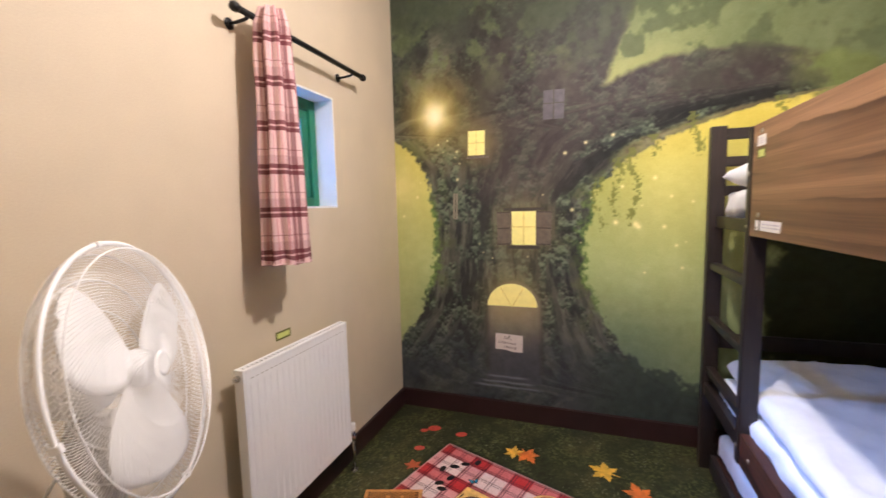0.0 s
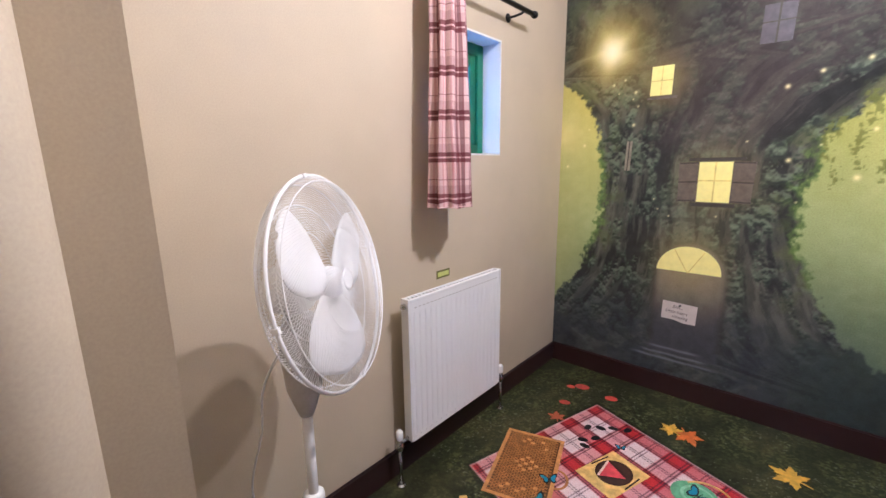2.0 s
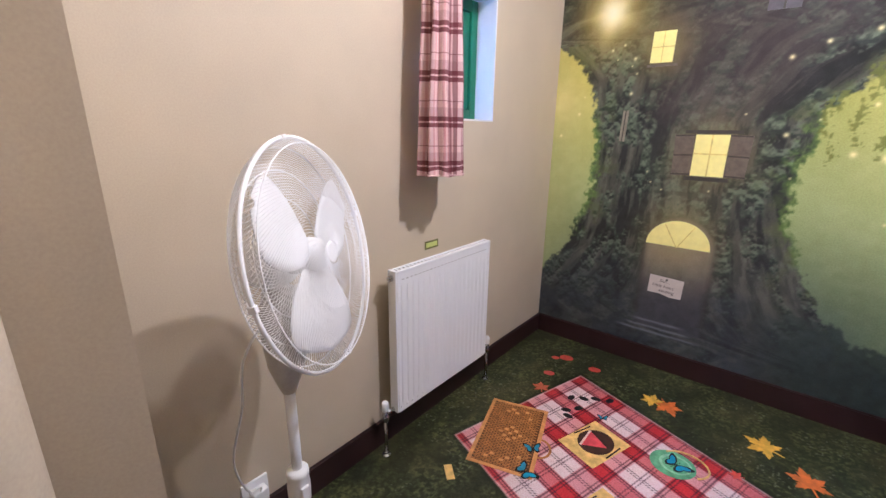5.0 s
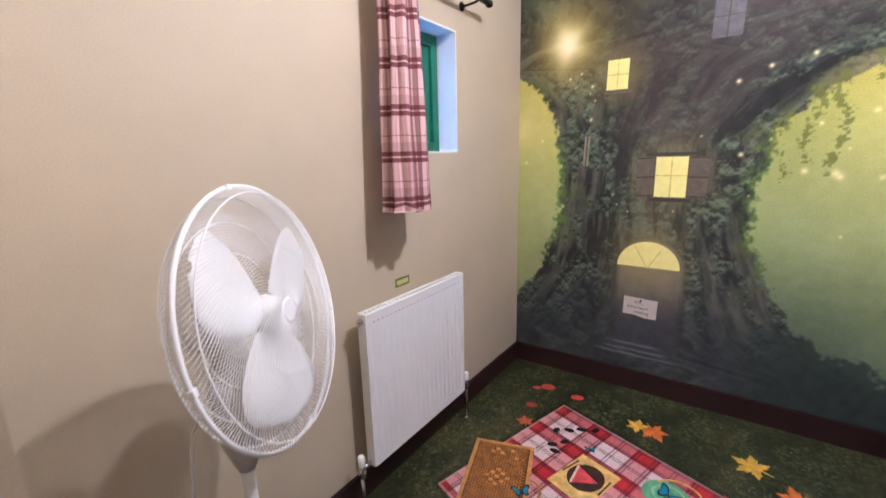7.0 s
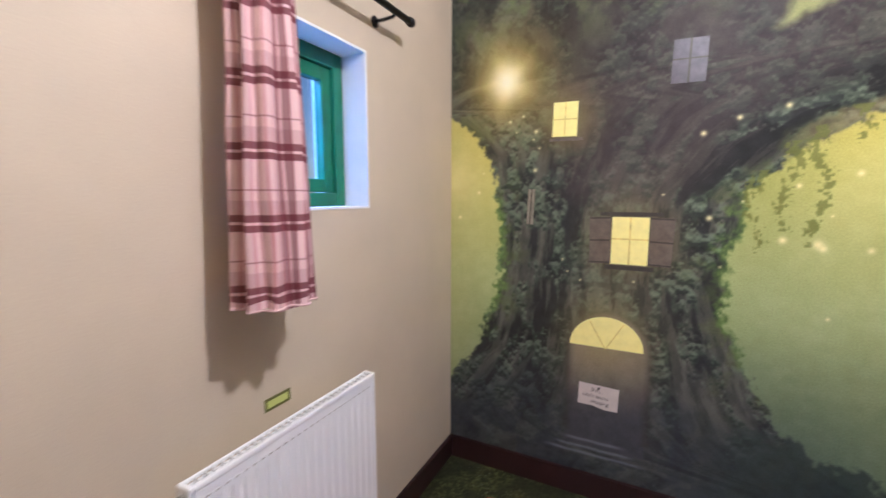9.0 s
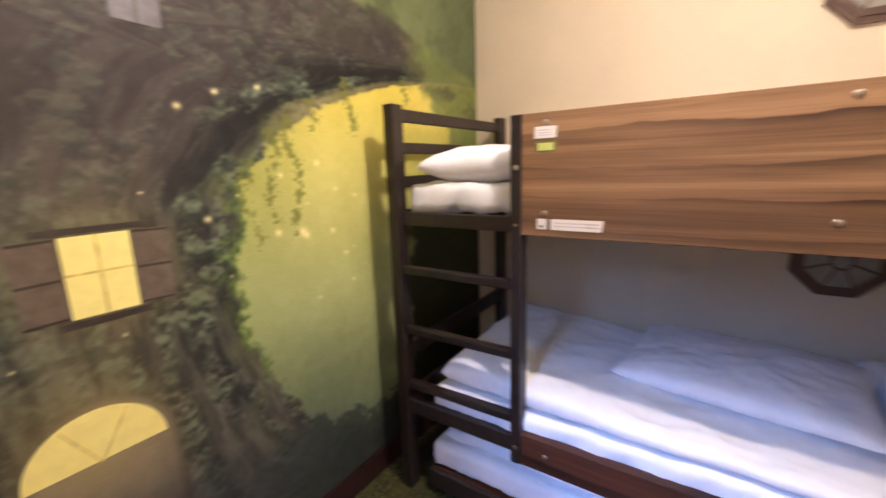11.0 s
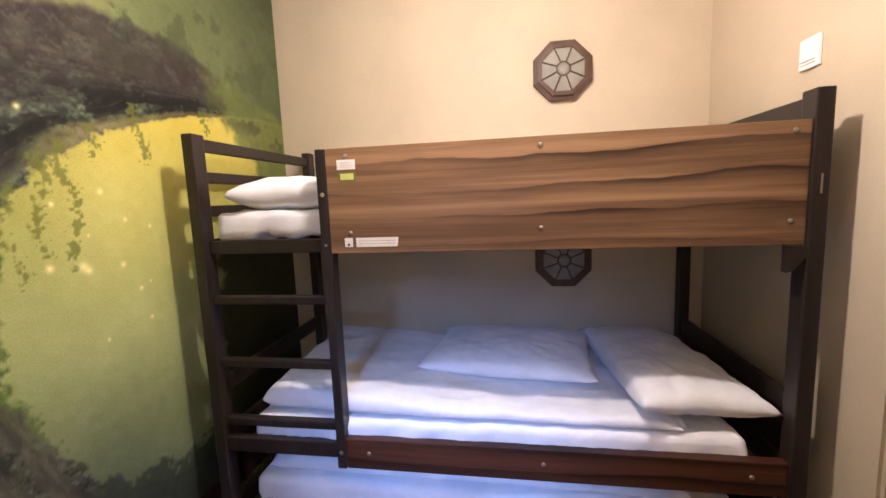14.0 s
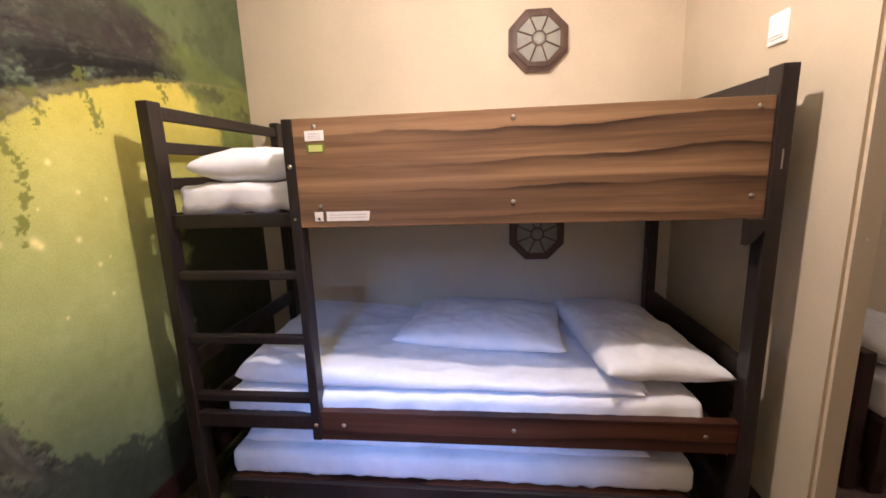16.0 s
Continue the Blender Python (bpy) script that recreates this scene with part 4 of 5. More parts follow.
def pedestal_fan():
    f = thing("pedestal_fan", "white plastic pedestal fan with a round wire cage", "fan", at=(0, 0, 0))
    hub = Vector((0.4477, -1.9713, 1.0551))
    az, lean = radians(31), 11
    m = Matrix.Translation(hub) @ Matrix.Rotation(az, 4, "Z") @ Matrix.Rotation(radians(90 - lean), 4, "Y")
    R = 0.2285
    # m: z looks out of the fan's face
    cage = part("front_grille", bmesh.new(), PLASTIC, f, "white wire front grille")
    bm = bmesh.new()
    nw = 160

    def bowl(depth, s):
        """Depth of the wire cage at s of its radius: flat in the middle, steep towards the rim."""
        return depth * max(0.0, 1 - s ** (9 if depth < 0.05 else 5)) ** 0.6

    def wire(depth, sign, r0, twist, thick):
        for k in range(nw):
            first = 0 if k % 2 == 0 else 3
            a = 2 * math.pi * k / nw
            pts = []
            for i in range(first, 12):
                s = 1 - (1 - i / 11) ** 1.7
                r = r0 + (R - r0) * s
                h = sign * bowl(depth, s)
                pts.append(m @ Vector((r * math.cos(a + twist * s), r * math.sin(a + twist * s), h)))
            tube(pts, thick, 4, bm)

    wire(0.032, 1, 0.024, 1.30, 0.00062)
    for rr in (0.215,):
        q = (rr - 0.024) / (R - 0.024)
        tube([m @ Vector((rr * math.cos(2 * math.pi * k / 48), rr * math.sin(2 * math.pi * k / 48), bowl(0.032, q))) for k in range(48)], 0.0015, 5, bm, True)
    cage.data = mesh_of(bm, "front_grille", PLASTIC)
    part("badge", lathe([(0.021, 0), (0.023, 0.003), (0.020, 0.006), (0.014, 0.004), (0.004, 0.005)], m @ pose(0, 0, 0.027), 28), PLASTIC, cage, smooth=True)
    back = part("rear_grille", bmesh.new(), PLASTIC, f, "white wire rear grille")
    bm = bmesh.new()
    wire(0.058, -1, 0.055, -1.20, 0.00072)
    for rr in (0.12, 0.175, 0.215):
        q = (rr - 0.055) / (R - 0.055)
        tube([m @ Vector((rr * math.cos(2 * math.pi * k / 48), rr * math.sin(2 * math.pi * k / 48), -bowl(0.058, q))) for k in range(48)], 0.0016, 5, bm, True)
    back.data = mesh_of(bm, "rear_grille", PLASTIC)
    rim = part("rim", tube([m @ Vector((R * math.cos(2 * math.pi * k / 72), R * math.sin(2 * math.pi * k / 72), 0)) for k in range(72)], 0.0042, 8, closed=True), PLASTIC, f, smooth=True)
    for a in (100, 185, 275, 5):
        part("rim_clip", box(-0.004, 0.005, -0.006, 0.006, -0.007, 0.007, 0.001), PLASTIC, rim).matrix_local = m @ pose(R * math.cos(radians(a)), R * math.sin(radians(a)), 0, 0, 0, a)
    # three broad blades, pitched, on a spinner
    for k in range(3):
        bm = bmesh.new()
        n, w = 14, 9
        rows = []
        for i in range(n + 1):
            s = i / n
            r = 0.026 + 0.170 * s
            half = (0.016 + 0.073 * math.sin(math.pi * min(1, s * 0.66 + 0.05)) ** 0.85) * (1 if s < 0.72 else math.sqrt(max(0.03, 1 - ((s - 0.72) / 0.28) ** 2.4)))
            row = []
            for j in range(w + 1):
                q = 2 * j / w - 1
                lat = half * q - 0.004 * s
                row.append(bm.verts.new((lat, r, -lat * 0.20 + 0.008 * (1 - q * q))))
            rows.append(row)
        for a, b in zip(rows, rows[1:]):
            for j in range(w):
                bm.faces.new((a[j], a[j + 1], b[j + 1], b[j]))
        e = bmesh.ops.extrude_face_region(bm, geom=list(bm.faces))
        for v in e["geom"]:
            if isinstance(v, bmesh.types.BMVert):
                v.co.z -= 0.0025
        bmesh.ops.recalc_face_normals(bm, faces=list(bm.faces))
        bm.transform(m @ pose(0, 0, -0.010, 0, 0, 18 + 120 * k))
        part("blade", bm, PLASTIC, f, smooth=True)
    part("spinner", lathe([(0.034, -0.06), (0.036, -0.010), (0.030, 0.010), (0.012, 0.020)], m, 24), PLASTIC, f, smooth=True)
    part("motor", lathe([(0.034, -0.150), (0.050, -0.144), (0.058, -0.12), (0.058, -0.09), (0.050, -0.070)], m, 28), PLASTIC, f, smooth=True)
    px, py = 0.350, -2.008
    part("neck", lathe([(0.016, 0.0), (0.024, 0.02), (0.040, 0.07), (0.046, 0.13), (0.050, 0.19), (0.034, 0.25)], pose(px, py, 0.715), 22), GREY_PLASTIC, f, smooth=True)
    part("tilt_knob", lathe([(0.012, 0), (0.014, 0.01), (0.012, 0.02)], pose(px + 0.02, py + 0.045, 0.90, -90, 0, 0), 12), GREY_PLASTIC, f)
    part("upper_pole", tube([(px, py, 0.40), (px, py, 0.73)], 0.0125, 16), PLASTIC, f, smooth=True)
    col = part("collar", lathe([(0.018, 0), (0.027, 0.006), (0.028, 0.05), (0.024, 0.075), (0.027, 0.08), (0.026, 0.095), (0.016, 0.10)], pose(px, py, 0.40), 22), PLASTIC, f, smooth=True)
    part("clamp", box(-0.004, 0.004, -0.010, 0.010, 0.0, 0.05, 0.002), PLASTIC, col).location = (px + 0.028, py, 0.41)
    part("lower_pole", tube([(px, py, 0.03), (px, py, 0.41)], 0.0165, 16), PLASTIC, f, smooth=True)
    part("base_hub", lathe([(0.05, 0.012), (0.048, 0.045), (0.026, 0.07), (0.020, 0.085)], pose(px, py, 0.0), 22), PLASTIC, f, smooth=True)
    for a in (45, 135, 225, 315):
        d = Vector((math.cos(radians(a)), math.sin(radians(a)), 0))
        leg = part("foot", tube([Vector((px, py, 0.036)) + d * 0.03, Vector((px, py, 0.034)) + d * 0.14, Vector((px, py, 0.022)) + d * 0.24, Vector((px, py, 0.018)) + d * 0.285],
                                [0.017, 0.016, 0.015, 0.011], 10), PLASTIC, f, smooth=True)
        part("foot_pad", lathe([(0.012, 0.0), (0.013, 0.008)], pose(*(Vector((px, py, 0.0008)) + d * 0.268)), 12), GREY_PLASTIC, leg)
    cord = [(px - 0.03, py + 0.0, 0.92), (px - 0.10, py - 0.05, 0.78), (px - 0.15, py - 0.05, 0.62), (0.10, -2.06, 0.40), (0.06, -2.02, 0.24), (0.045, -1.975, 0.21), (0.04, -1.975, 0.19)]
    pts = []
    for i in range(len(cord) - 1):
        for k in range(6):
            s = k / 6
            p0, p1, p2, p3 = (Vector(cord[max(0, min(len(cord) - 1, i + o))]) for o in (-1, 0, 1, 2))
            pts.append(0.5 * ((2 * p1) + (p2 - p0) * s + (2 * p0 - 5 * p1 + 4 * p2 - p3) * s * s + (3 * p1 - p0 - 3 * p2 + p3) * s ** 3))
    part("cord", tube(pts + [Vector(cord[-1])], 0.0032, 6), PLASTIC, f, smooth=True)


def socket():
    s = thing("wall_socket", "white plug in a wall socket above the skirting", "socket")
    part("face_plate", box(0.0, 0.010, -2.020, -1.935, 0.126, 0.212, 0.003, 2), PLASTIC, s)
    part("plug", box(0.010, 0.045, -2.000, -1.950, 0.140, 0.190, 0.008, 3), PLASTIC, s)


def wall_sticker():
    s = thing("wall_sticker", "small pale green glow sticker with an olive border", "sticker")
    part("border", box(0.0004, 0.0014, -1.160, -1.072, 0.803, 0.839), OLIVE, s)
    part("centre", box(0.0014, 0.0020, -1.152, -1.080, 0.811, 0.831), GLOW_LABEL, s)


window()
curtain()
curtain_rod()
radiator()
pedestal_fan()
socket()
wall_sticker()

# ---------------------------------------------------------------- bunk bed side
FRONT = 1.727
NORTH_END, SOUTH_END = -0.158, -2.330


def bar(x0, x1, y0, y1, z0, z1, b=0.005):
    return box(x0, x1, y0, y1, z0, z1, b, 2)


def bolt(parent, y, z, x=FRONT, r=0.0085):
    part("bolt", lathe([(r, 0.0), (r, 0.0015), (r * 0.75, 0.0035), (r * 0.3, 0.0042)], pose(x, y, z, 0, -90, 0), 14), BOLT, parent, smooth=True)


def bunk_bed():
    b = thing("bunk_bed", "dark stained wooden bunk bed with walnut guard board and ladder", "bunk bed")
    f, n, s = FRONT, NORTH_END, SOUTH_END
    back = EAST - 0.024
    part("post", bar(f - 0.004, f + 0.062, n - 0.046, n, 0.0, 1.672), ESPRESSO, b)
    post_r = part("post", bar(f - 0.012, f + 0.056, s, s + 0.050, 0.0, 1.672), ESPRESSO, b)
    part("post", bar(back - 0.066, back, n - 0.046, n, 0.0, 1.690), ESPRESSO, b)
    part("post", bar(back - 0.066, back, s, s + 0.050, 0.0, 1.690), ESPRESSO, b)
    stile = part("ladder_stile", bar(f - 0.004, f + 0.056, -0.7275, -0.690, 0.345, 1.583), ESPRESSO, b)
    bolt(stile, -0.709, 1.42, f - 0.004)
    bolt(stile, -0.709, 1.235, f - 0.004, 0.005)
    bolt(stile, -0.709, 0.412, f - 0.004)
    for z in (1.022, 0.763, 0.513):
        part("rung", bar(f + 0.010, f + 0.046, -0.690, n - 0.046, z - 0.017, z + 0.017, 0.007), ESPRESSO, b)
    part("ladder_rail", bar(f + 0.004, f + 0.04, -0.690, n - 0.046, 0.385, 0.447), ESPRESSO, b)
    board = part("guard_board", bar(f, f + 0.022, s + 0.050, -0.7275, 1.203, 1.583, 0.003), WALNUT, b, "figured walnut guard board")
    for y in (-0.806, -1.485, -2.236):
        bolt(board, y, 1.553)
        bolt(board, y, 1.278)
    part("top_side_rail", bar(f + 0.026, f + 0.056, s + 0.05, n - 0.046, 1.205, 1.258), ESPRESSO, b)
    part("back_side_rail", bar(back - 0.05, back - 0.012, s + 0.05, n - 0.046, 1.205, 1.258), ESPRESSO, b)
    part("back_guard_rail", bar(back - 0.05, back - 0.02, s + 0.05, n - 0.046, 1.47, 1.53), ESPRESSO, b)
    low = part("lower_side_rail", bar(f + 0.002, f + 0.032, s + 0.05, -0.7275, 0.345, 0.466), WALNUT_DARK, b, "walnut lower side rail")
    part("lower_ledge", bar(f + 0.001, f + 0.040, s + 0.05, -0.7275, 0.452, 0.468, 0.003), WALNUT_DARK, b)
    for y in (-0.820, -1.485, -2.170):
        bolt(low, y, 0.412, f + 0.002)
    part("lower_back_rail", bar(back - 0.05, back - 0.012, s + 0.05, n - 0.046, 0.36, 0.46), ESPRESSO, b)
    # end rails
    for z0, z1 in ((1.610, 1.660), (1.487, 1.532), (1.352, 1.398), (1.205, 1.262), (0.62, 0.69), (0.40, 0.46), (0.05, 0.12)):
        part("end_rail", bar(f + 0.062, back - 0.066, n - 0.036, n - 0.010, z0, z1), ESPRESSO, b)
    for z0, z1 in ((1.590, 1.655), (1.43, 1.48), (1.205, 1.262), (0.62, 0.69), (0.36, 0.46), (0.05, 0.12)):
        part("end_rail", bar(f + 0.056, back - 0.066, s + 0.010, s + 0.038, z0, z1), ESPRESSO, b)
    part("end_panel", bar(f + 0.056, back - 0.066, s + 0.018, s + 0.030, 1.262, 1.590, 0.002), ESPRESSO, b)
    part("end_panel", bar(f + 0.056, back - 0.066, s + 0.018, s + 0.030, 0.46, 0.62, 0.002), ESPRESSO, b)
    brace = prism([(0, 0), (0.055, 0), (0.055, -0.03), (0.02, -0.075), (0, -0.085)], pose(f + 0.012, s + 0.105, 1.203, 90, 0, -90), 0.03)
    part("corner_brace", brace, ESPRESSO, b)
    part("post_bolt_cover", box(f - 0.0135, f - 0.0115, s + 0.02, s + 0.026, 1.36, 1.42, 0.0008), BOLT, post_r)
    # slats under the two mattresses
    for z in (1.225, 0.395):
        for k in range(12):
            y = -0.30 - k * 0.168
            part("slat", bar(f + 0.057, back - 0.055, y - 0.035, y + 0.035, z, z + 0.018, 0.003), WALNUT_DARK, b)


def ridge(x, y, seed, scale):
    """Sharp crests between soft hollows, as cloth creases."""
    w = 0.35 * noise.noise(Vector((x * scale * 0.5, y * scale * 0.5, seed + 9)))
    return (1 - abs(noise.noise(Vector((x * scale + w, y * scale - w, seed))))) ** 4


def mattress_mesh(x0, x1, y0, y1, z0, z1, seed, drape=0.006):
    """A sheeted mattress: rounded block with tucks and creases down its sides."""
    bm = box(x0, x1, y0, y1, z0, z1)
    bmesh.ops.bevel(bm, geom=list(bm.edges), offset=0.032, segments=4, affect="EDGES", profile=0.5)
    bmesh.ops.subdivide_edges(bm, edges=[e for e in bm.edges if e.calc_length() > 0.15], cuts=110, use_grid_fill=True)
    long = [e for e in bm.edges if 0.08 < e.calc_length() <= 0.15]
    bmesh.ops.subdivide_edges(bm, edges=long, cuts=4, use_grid_fill=True)
    for v in bm.verts:
        side = min(1.0, max(0.0, (z1 - v.co.z) / (z1 - z0)))
        c = noise.noise(Vector((v.co.x * 9, v.co.y * 11 + v.co.z * 16, seed))) + 0.6 * noise.noise(Vector((v.co.x * 24, v.co.y * 26 + v.co.z * 30, seed + 4)))
        tuck = ridge(v.co.y * 1.0 + v.co.z * 0.9, v.co.z * 0.35 + v.co.x * 0.3, seed + 2, 13.0) * min(1.0, side * 3)
        v.co += v.normal * drape * (0.8 * c * (0.4 + side) + 0.9 * tuck * (0.4 + noise.noise(Vector((v.co.y * 2.5, seed, 0.0)))))
    for fc in bm.faces:
        fc.smooth = True
    return bm


def quilt_mesh(x0, x1, y0, y1, tops, bottoms, seed, n=70, m=110):
    """A soft cover: fat rounded edges, creased on top; tops and bottoms are its heights from y1 to y0."""
    bm = bmesh.new()
    top, bot = {}, {}
    at = np.linspace(0, 1, len(tops))
    for i in range(n + 1):
        for j in range(m + 1):
            u, v = math.sin((i / n - 0.5) * math.pi), math.sin((j / m - 0.5) * math.pi)
            a = (v + 1) / 2
            y = y1 + (y0 - y1) * a
            x = x0 + (x1 - x0) * (u + 1) / 2
            hi, lo = float(np.interp(a, at, tops)), float(np.interp(a, np.linspace(0, 1, len(bottoms)), bottoms))
            edge = max(0.0, (1 - abs(u) ** 18) * (1 - abs(v) ** 24)) ** 0.42
            wave = 0.014 * noise.noise(Vector((y * 3.1, seed, 0.5))) + 0.006 * noise.noise(Vector((y * 11, seed, 2.5)))
            end = 0.016 * noise.noise(Vector((x * 5, seed, 7.5)))
            x += wave * (1 if u < 0 else 0.2) * abs(u) ** 3
            y += end * abs(v) ** 5
            c = 0.012 * ridge(x * 0.8, y * 1.3, seed, 3.2) + 0.008 * ridge(x, y * 0.7, seed + 3, 8.0) + 0.004 * ridge(x, y, seed + 6, 17.0) + 0.010 * fold(x, y, seed, 4) - 0.010
            mid = lo + (hi - lo) * 0.42
            top[i, j] = bm.verts.new((x, y, mid + (hi - mid) * edge + c * (0.25 + 0.75 * edge)))
            if i in (0, n) or j in (0, m):
                bot[i, j] = top[i, j]
            else:
                bot[i, j] = bm.verts.new((x, y, mid - (mid - lo) * edge))
    for store, flip in ((top, True), (bot, False)):
        for i in range(n):
            for j in range(m):
                q = [store[i, j], store[i + 1, j], store[i + 1, j + 1], store[i, j + 1]]
                f = bm.faces.new(q[::-1] if flip else q)
                f.smooth = True
    return bm


def bedding():
    back = EAST - 0.09
    tm = solid("mattress", mattress_mesh(FRONT + 0.060, back + 0.050, -2.268, -0.216, 1.264, 1.370, 2, 0.020), LINEN, "white sheeted mattress on the upper bunk", "mattress")
    solid("pillow", cushion(2.10, -0.49, 1.432, 0.68, 0.44, 0.155, 11, 3, (0, 0), 2.8, 2.4, 48), LINEN, "plump white pillow on the upper bunk", "pillow")
    solid("mattress", mattress_mesh(FRONT + 0.040, back, -2.175, -0.310, 0.425, 0.528, 5, 0.016), LINEN, "white sheeted mattress on the lower bunk", "mattress")
    solid("mattress", mattress_mesh(FRONT + 0.050, back - 0.02, -2.175, -0.285, 0.130, 0.245, 8, 0.010), LINEN, "white sheeted mattress on the pull-out bed", "mattress")
    solid("folded_duvet", quilt_mesh(FRONT + 0.085, back - 0.05, -2.02, -0.345, [0.322, 0.306, 0.290, 0.285], [0.248, 0.246, 0.246, 0.246], 44), LINEN,
          "white cover folded on the pull-out bed", "duvet")
    # the duvet lies over the lower mattress, thick and folded towards the ladder
    dv = solid("duvet", quilt_mesh(FRONT + 0.056, back - 0.005, -1.965, -0.345, [0.655, 0.622, 0.592, 0.578, 0.570], [0.540, 0.534, 0.531, 0.529, 0.528], 21), LINEN,
               "white duvet spread over the lower mattress", "duvet")
    part("hem", cushion(2.19, -1.955, 0.548, 0.83, 0.055, 0.020, 23, 0.6, (0, 0), 12.0, 3.0, 24, 0.004), LINEN, dv)
    solid("pillow", cushion(2.285, -1.37, 0.636, 0.56, 0.78, 0.145, 31, -7, (0, -1), 2.4, 2.3, 56), LINEN, "white pillow lying on the duvet", "pillow", group="pillows of the lower bunk")
    solid("pillow", cushion(2.195, -2.010, 0.622, 0.90, 0.46, 0.150, 37, 5, (3, 1), 2.8, 2.6, 56, 0.010), LINEN, "white pillow propped at the head of the lower bunk", "pillow", group="pillows of the lower bunk")


def trundle():
    t = thing("trundle_bed", "dark wooden pull-out bed frame under the bunk", "trundle bed")
    back = EAST - 0.10
    part("front_board", bar(FRONT + 0.02, FRONT + 0.042, -2.15, -0.29, 0.045, 0.125), ESPRESSO, t)
    part("back_board", bar(back - 0.022, back, -2.15, -0.29, 0.045, 0.125), ESPRESSO, t)
    part("end_board", bar(FRONT + 0.042, back - 0.022, -0.312, -0.29, 0.045, 0.125), ESPRESSO, t)
    part("end_board", bar(FRONT + 0.042, back - 0.022, -2.15, -2.128, 0.045, 0.125), ESPRESSO, t)
    part("deck", bar(FRONT + 0.042, back - 0.022, -2.128, -0.312, 0.105, 0.128, 0.002), WALNUT_DARK, t)
    for y in (-0.42, -2.02):
        for x in (FRONT + 0.10, back - 0.08):
            part("castor", lathe([(0.022, -0.012), (0.0225, 0.0), (0.022, 0.012)], pose(x, y, 0.0235, 0, 90, 0), 18), BLACK_METAL, t)
            part("castor_fork", bar(x - 0.016, x + 0.016, y - 0.012, y + 0.012, 0.044, 0.106, 0.002), BLACK_METAL, t)


def octagon(r, squash=1.0, turn=22.5):
    return [(r * math.cos(radians(turn + 45 * i)), r * squash * math.sin(radians(turn + 45 * i))) for i in range(8)]


def wall_lamp(z):
    """Octagonal wooden wall lamp with frosted panes round a round centre."""
    w = thing("wall_lamp", "octagonal dark wooden wall lamp with frosted glass panes, unlit", "wall lamp", "octagonal wall lamps")
    m = pose(EAST - 0.001, -1.680, z, 90, 0, -90)
    R = 0.168

    def ring(outer, inner, z0, z1, z2):
        """A frame moulding: outer rim from z0 to z1, sloping in to z2 at its inner edge."""
        bm = bmesh.new()
        loops = [[bm.verts.new(m @ Vector((x, y, h))) for x, y in octagon(r)] for r, h in ((outer, z0), (outer, z1), (inner, z2), (inner, z0))]
        for a, b in zip(loops, loops[1:] + loops[:1]):
            for i in range(8):
                bm.faces.new((a[i], a[(i + 1) % 8], b[(i + 1) % 8], b[i]))
        bmesh.ops.recalc_face_normals(bm, faces=list(bm.faces))
        return bm

    fr = part("frame", ring(R, R * 0.86, 0.0, 0.026, 0.034), LAMP_WOOD, w)
    part("inner_frame", ring(R * 0.86, R * 0.72, 0.0, 0.046, 0.052), LAMP_WOOD, fr)
    # eight panes slope up to a round centre
    rc = R * 0.20
    for i in range(8):
        a0, a1 = radians(22.5 + 45 * i), radians(22.5 + 45 * (i + 1))
        pts = [(R * 0.72 * math.cos(a0), R * 0.72 * math.sin(a0), 0.044), (R * 0.72 * math.cos(a1), R * 0.72 * math.sin(a1), 0.044),
               (rc * math.cos(a1), rc * math.sin(a1), 0.062), (rc * math.cos(a0), rc * math.sin(a0), 0.062)]
        bm = bmesh.new()
        hi = [bm.verts.new(m @ Vector(p)) for p in pts]
        lo = [bm.verts.new(m @ (Vector(p) - Vector((0, 0, 0.004)))) for p in pts]
        bm.faces.new(hi)
        bm.faces.new(lo[::-1])
        for k in range(4):
            bm.faces.new((hi[k], lo[k], lo[(k + 1) % 4], hi[(k + 1) % 4]))
        bmesh.ops.recalc_face_normals(bm, faces=list(bm.faces))
        part("pane", bm, LAMP_GLASS, w)
        part("glazing_bar", tube([m @ Vector((R * 0.74 * math.cos(a0), R * 0.74 * math.sin(a0), 0.047)), m @ Vector((rc * math.cos(a0), rc * math.sin(a0), 0.064))], 0.0042, 6), LAMP_WOOD, w)
    part("centre_pane", lathe([(rc * 1.02, 0.058), (rc * 0.95, 0.064), (rc * 0.5, 0.070), (0.004, 0.072)], m, 24), LAMP_GLASS, w, smooth=True)
    part("centre_ring", tube([m @ Vector((rc * 1.05 * math.cos(2 * math.pi * k / 24), rc * 1.05 * math.sin(2 * math.pi * k / 24), 0.064)) for k in range(24)], 0.0045, 6, closed=True), LAMP_WOOD, w)


def light_switch():
    s = thing("light_switch", "white plastic key card switch on the partition wall", "switch")
    y = SOUTH
    part("plate", box(1.942, 2.038, y + 0.0005, y + 0.012, 1.790, 1.893, 0.003, 2), PLASTIC, s)
    part("rocker", box(1.952, 2.028, y + 0.012, y + 0.017, 1.815, 1.885, 0.002, 2), PLASTIC, s)
    part("card_slot", box(1.955, 2.025, y + 0.012, y + 0.0135, 1.803, 1.807), GREY_PLASTIC, s)


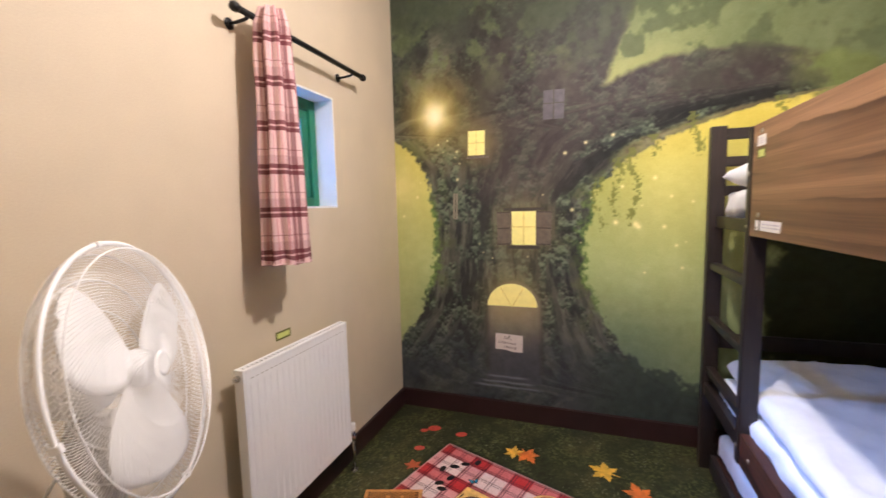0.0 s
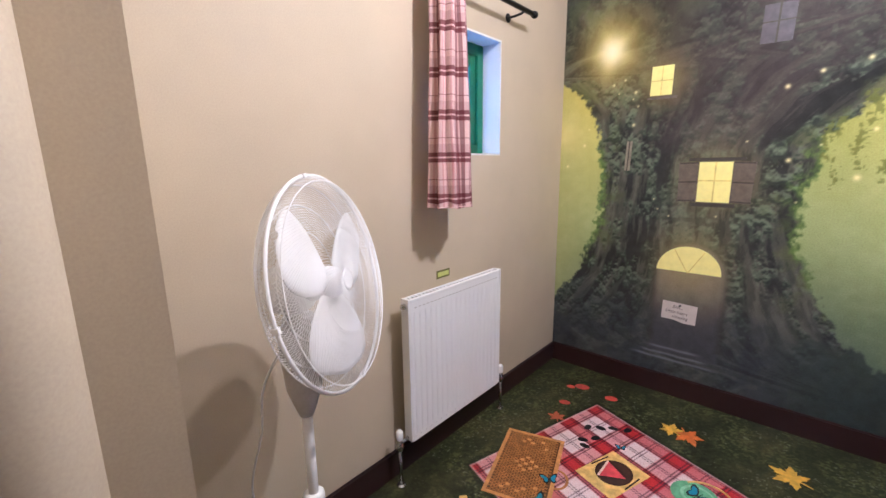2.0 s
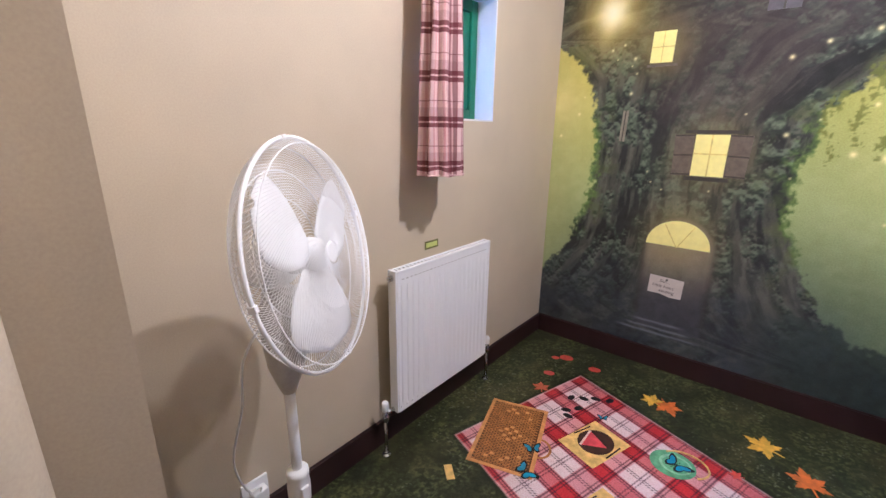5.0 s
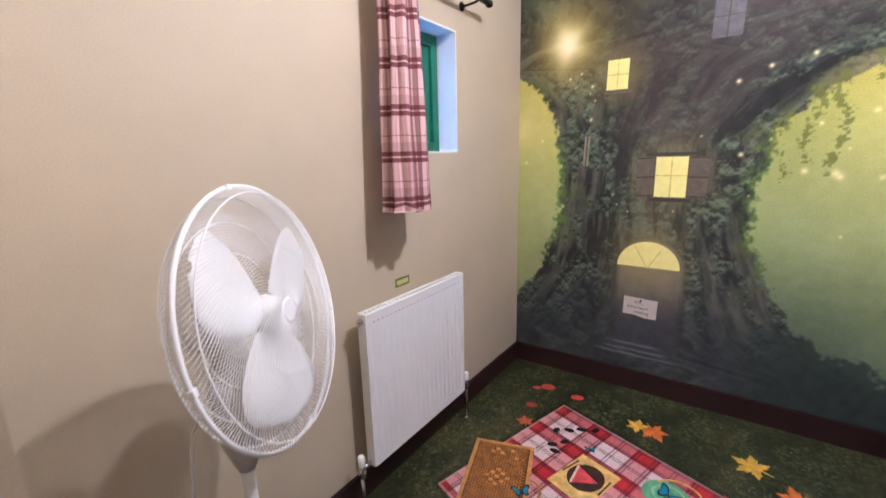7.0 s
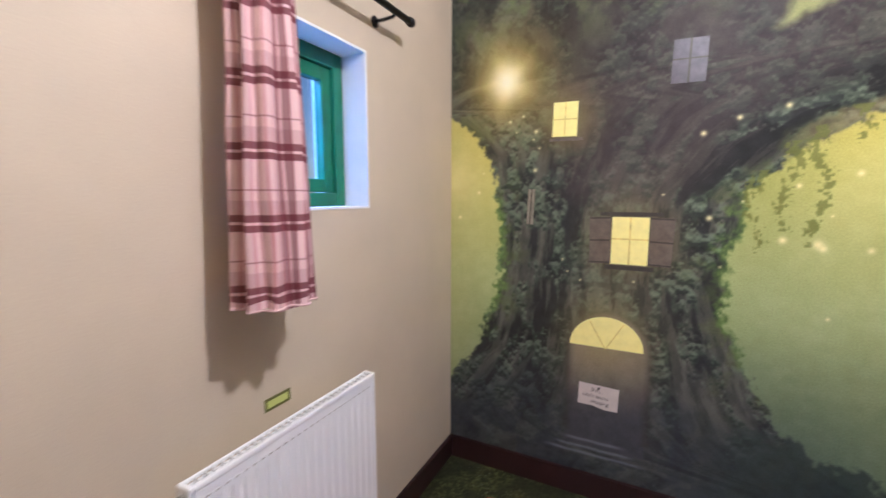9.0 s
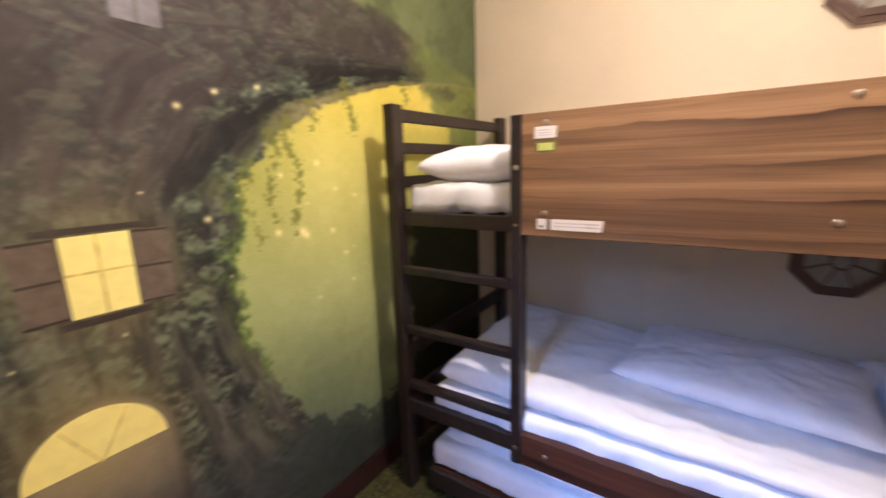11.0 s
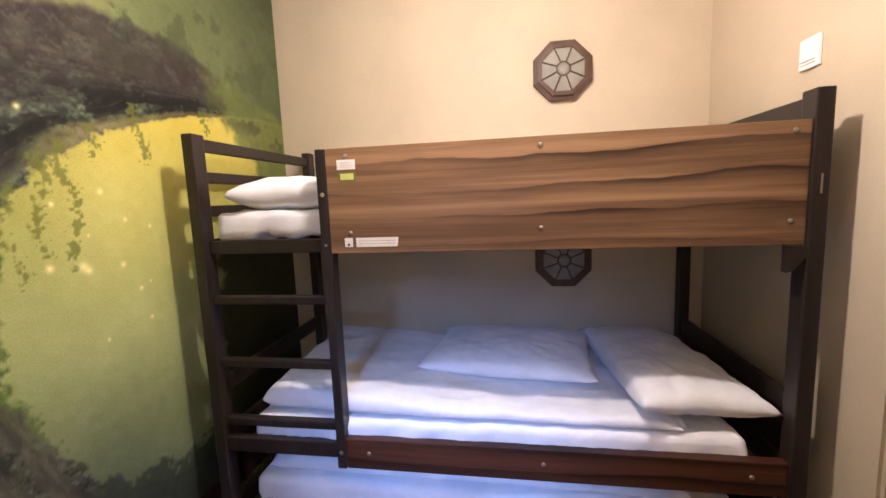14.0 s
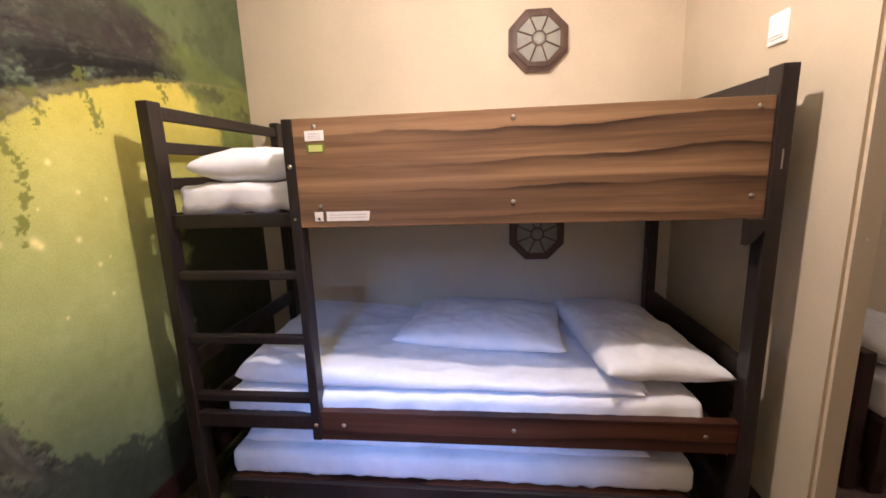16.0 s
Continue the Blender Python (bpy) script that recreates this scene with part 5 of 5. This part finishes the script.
def board_labels():
    x = FRONT
    a = thing("label", "small white printed label on the guard board", "label")
    part("card", box(x - 0.0012, x - 0.0002, -0.840, -0.771, 1.506, 1.541, 0.0004), LABEL, a)
    for z in (1.530, 1.522, 1.515):
        part("writing", box(x - 0.0016, x - 0.0012, -0.828, -0.783, z - 0.0015, z + 0.0015), LABEL_PRINT, a)
    g = thing("label", "pale green glow label with an olive border on the guard board", "label")
    part("border", box(x - 0.0010, x - 0.0002, -0.840, -0.774, 1.464, 1.498), OLIVE, g)
    part("centre", box(x - 0.0016, x - 0.0010, -0.832, -0.782, 1.470, 1.492), GLOW_LABEL, g)
    i = thing("label", "small white square label with a black figure mark", "label")
    part("card", box(x - 0.0012, x - 0.0002, -0.814, -0.782, 1.226, 1.260, 0.0004), LABEL, i)
    part("mark", box(x - 0.0016, x - 0.0012, -0.802, -0.793, 1.231, 1.239), INK["black"], i)
    part("backing", box(x - 0.0008, x - 0.0001, -0.8165, -0.7795, 1.2235, 1.2625), INK["pen"], i)
    w = thing("label", "long white printed label with a violet edge", "label")
    part("card", prism([(-0.080, -0.017), (0.074, -0.017), (0.080, 0.017), (-0.080, 0.017)], pose(x - 0.0002, -0.906, 1.243, 90, 0, -90), 0.001), LABEL, w)
    for z in (1.248, 1.238):
        part("writing", box(x - 0.0016, x - 0.0012, -0.975, -0.838, z - 0.0018, z + 0.0018), LABEL_PRINT, w)


bunk_bed()
bedding()
trundle()
wall_lamp(2.052)
wall_lamp(1.014)
light_switch()
board_labels()

# ---------------------------------------------------------------- ceiling fitting and next room


def ceiling_fitting():
    c = thing("ceiling_light", "white ceiling rose with a short flex and bulb holder", "ceiling light")
    part("rose", lathe([(0.030, 0.0), (0.045, 0.004), (0.048, 0.020)], pose(1.33, -1.33, 2.679), 24), PLASTIC, c, smooth=True)
    part("flex", tube([(1.33, -1.33, 2.680), (1.33, -1.33, 2.530)], 0.004, 8), PLASTIC, c)
    part("bulb_holder", lathe([(0.014, 0.0), (0.018, 0.004), (0.018, 0.040), (0.008, 0.050)], pose(1.33, -1.33, 2.485), 18), PLASTIC, c, smooth=True)


def next_room_bed():
    b = thing("single_bed", "dark framed bed with white bedding in the next room", "bed")
    part("frame", bar(1.95, 2.72, -4.9, -2.95, 0.12, 0.34), DARK_WOOD_FAR, b)
    part("headboard", bar(2.0, 2.72, -2.93, -2.88, 0.0, 0.62), DARK_WOOD_FAR, b)
    for x in (1.98, 2.66):
        part("leg", bar(x, x + 0.05, -4.88, -4.83, 0.0, 0.12), DARK_WOOD_FAR, b)
        part("leg", bar(x, x + 0.05, -3.02, -2.97, 0.0, 0.12), DARK_WOOD_FAR, b)
    solid("mattress", mattress_mesh(1.97, 2.70, -4.88, -2.97, 0.34, 0.50, 12), LINEN, "white sheeted mattress on the next room's bed", "mattress")
    solid("pillow", cushion(2.33, -3.22, 0.56, 0.62, 0.42, 0.14, 51), LINEN, "white pillow on the next room's bed", "pillow")


def screw_cap():
    c = thing("screw_cap", "small pale round cap in the plaster of the doorway", "cap")
    part("disc", lathe([(0.005, 0.0), (0.005, 0.0012), (0.003, 0.002)], pose(1.6005, -2.487, 1.152, 0, -90, 0), 14), GREY_PLASTIC, c, smooth=True)


ceiling_fitting()
screw_cap()
next_room_bed()
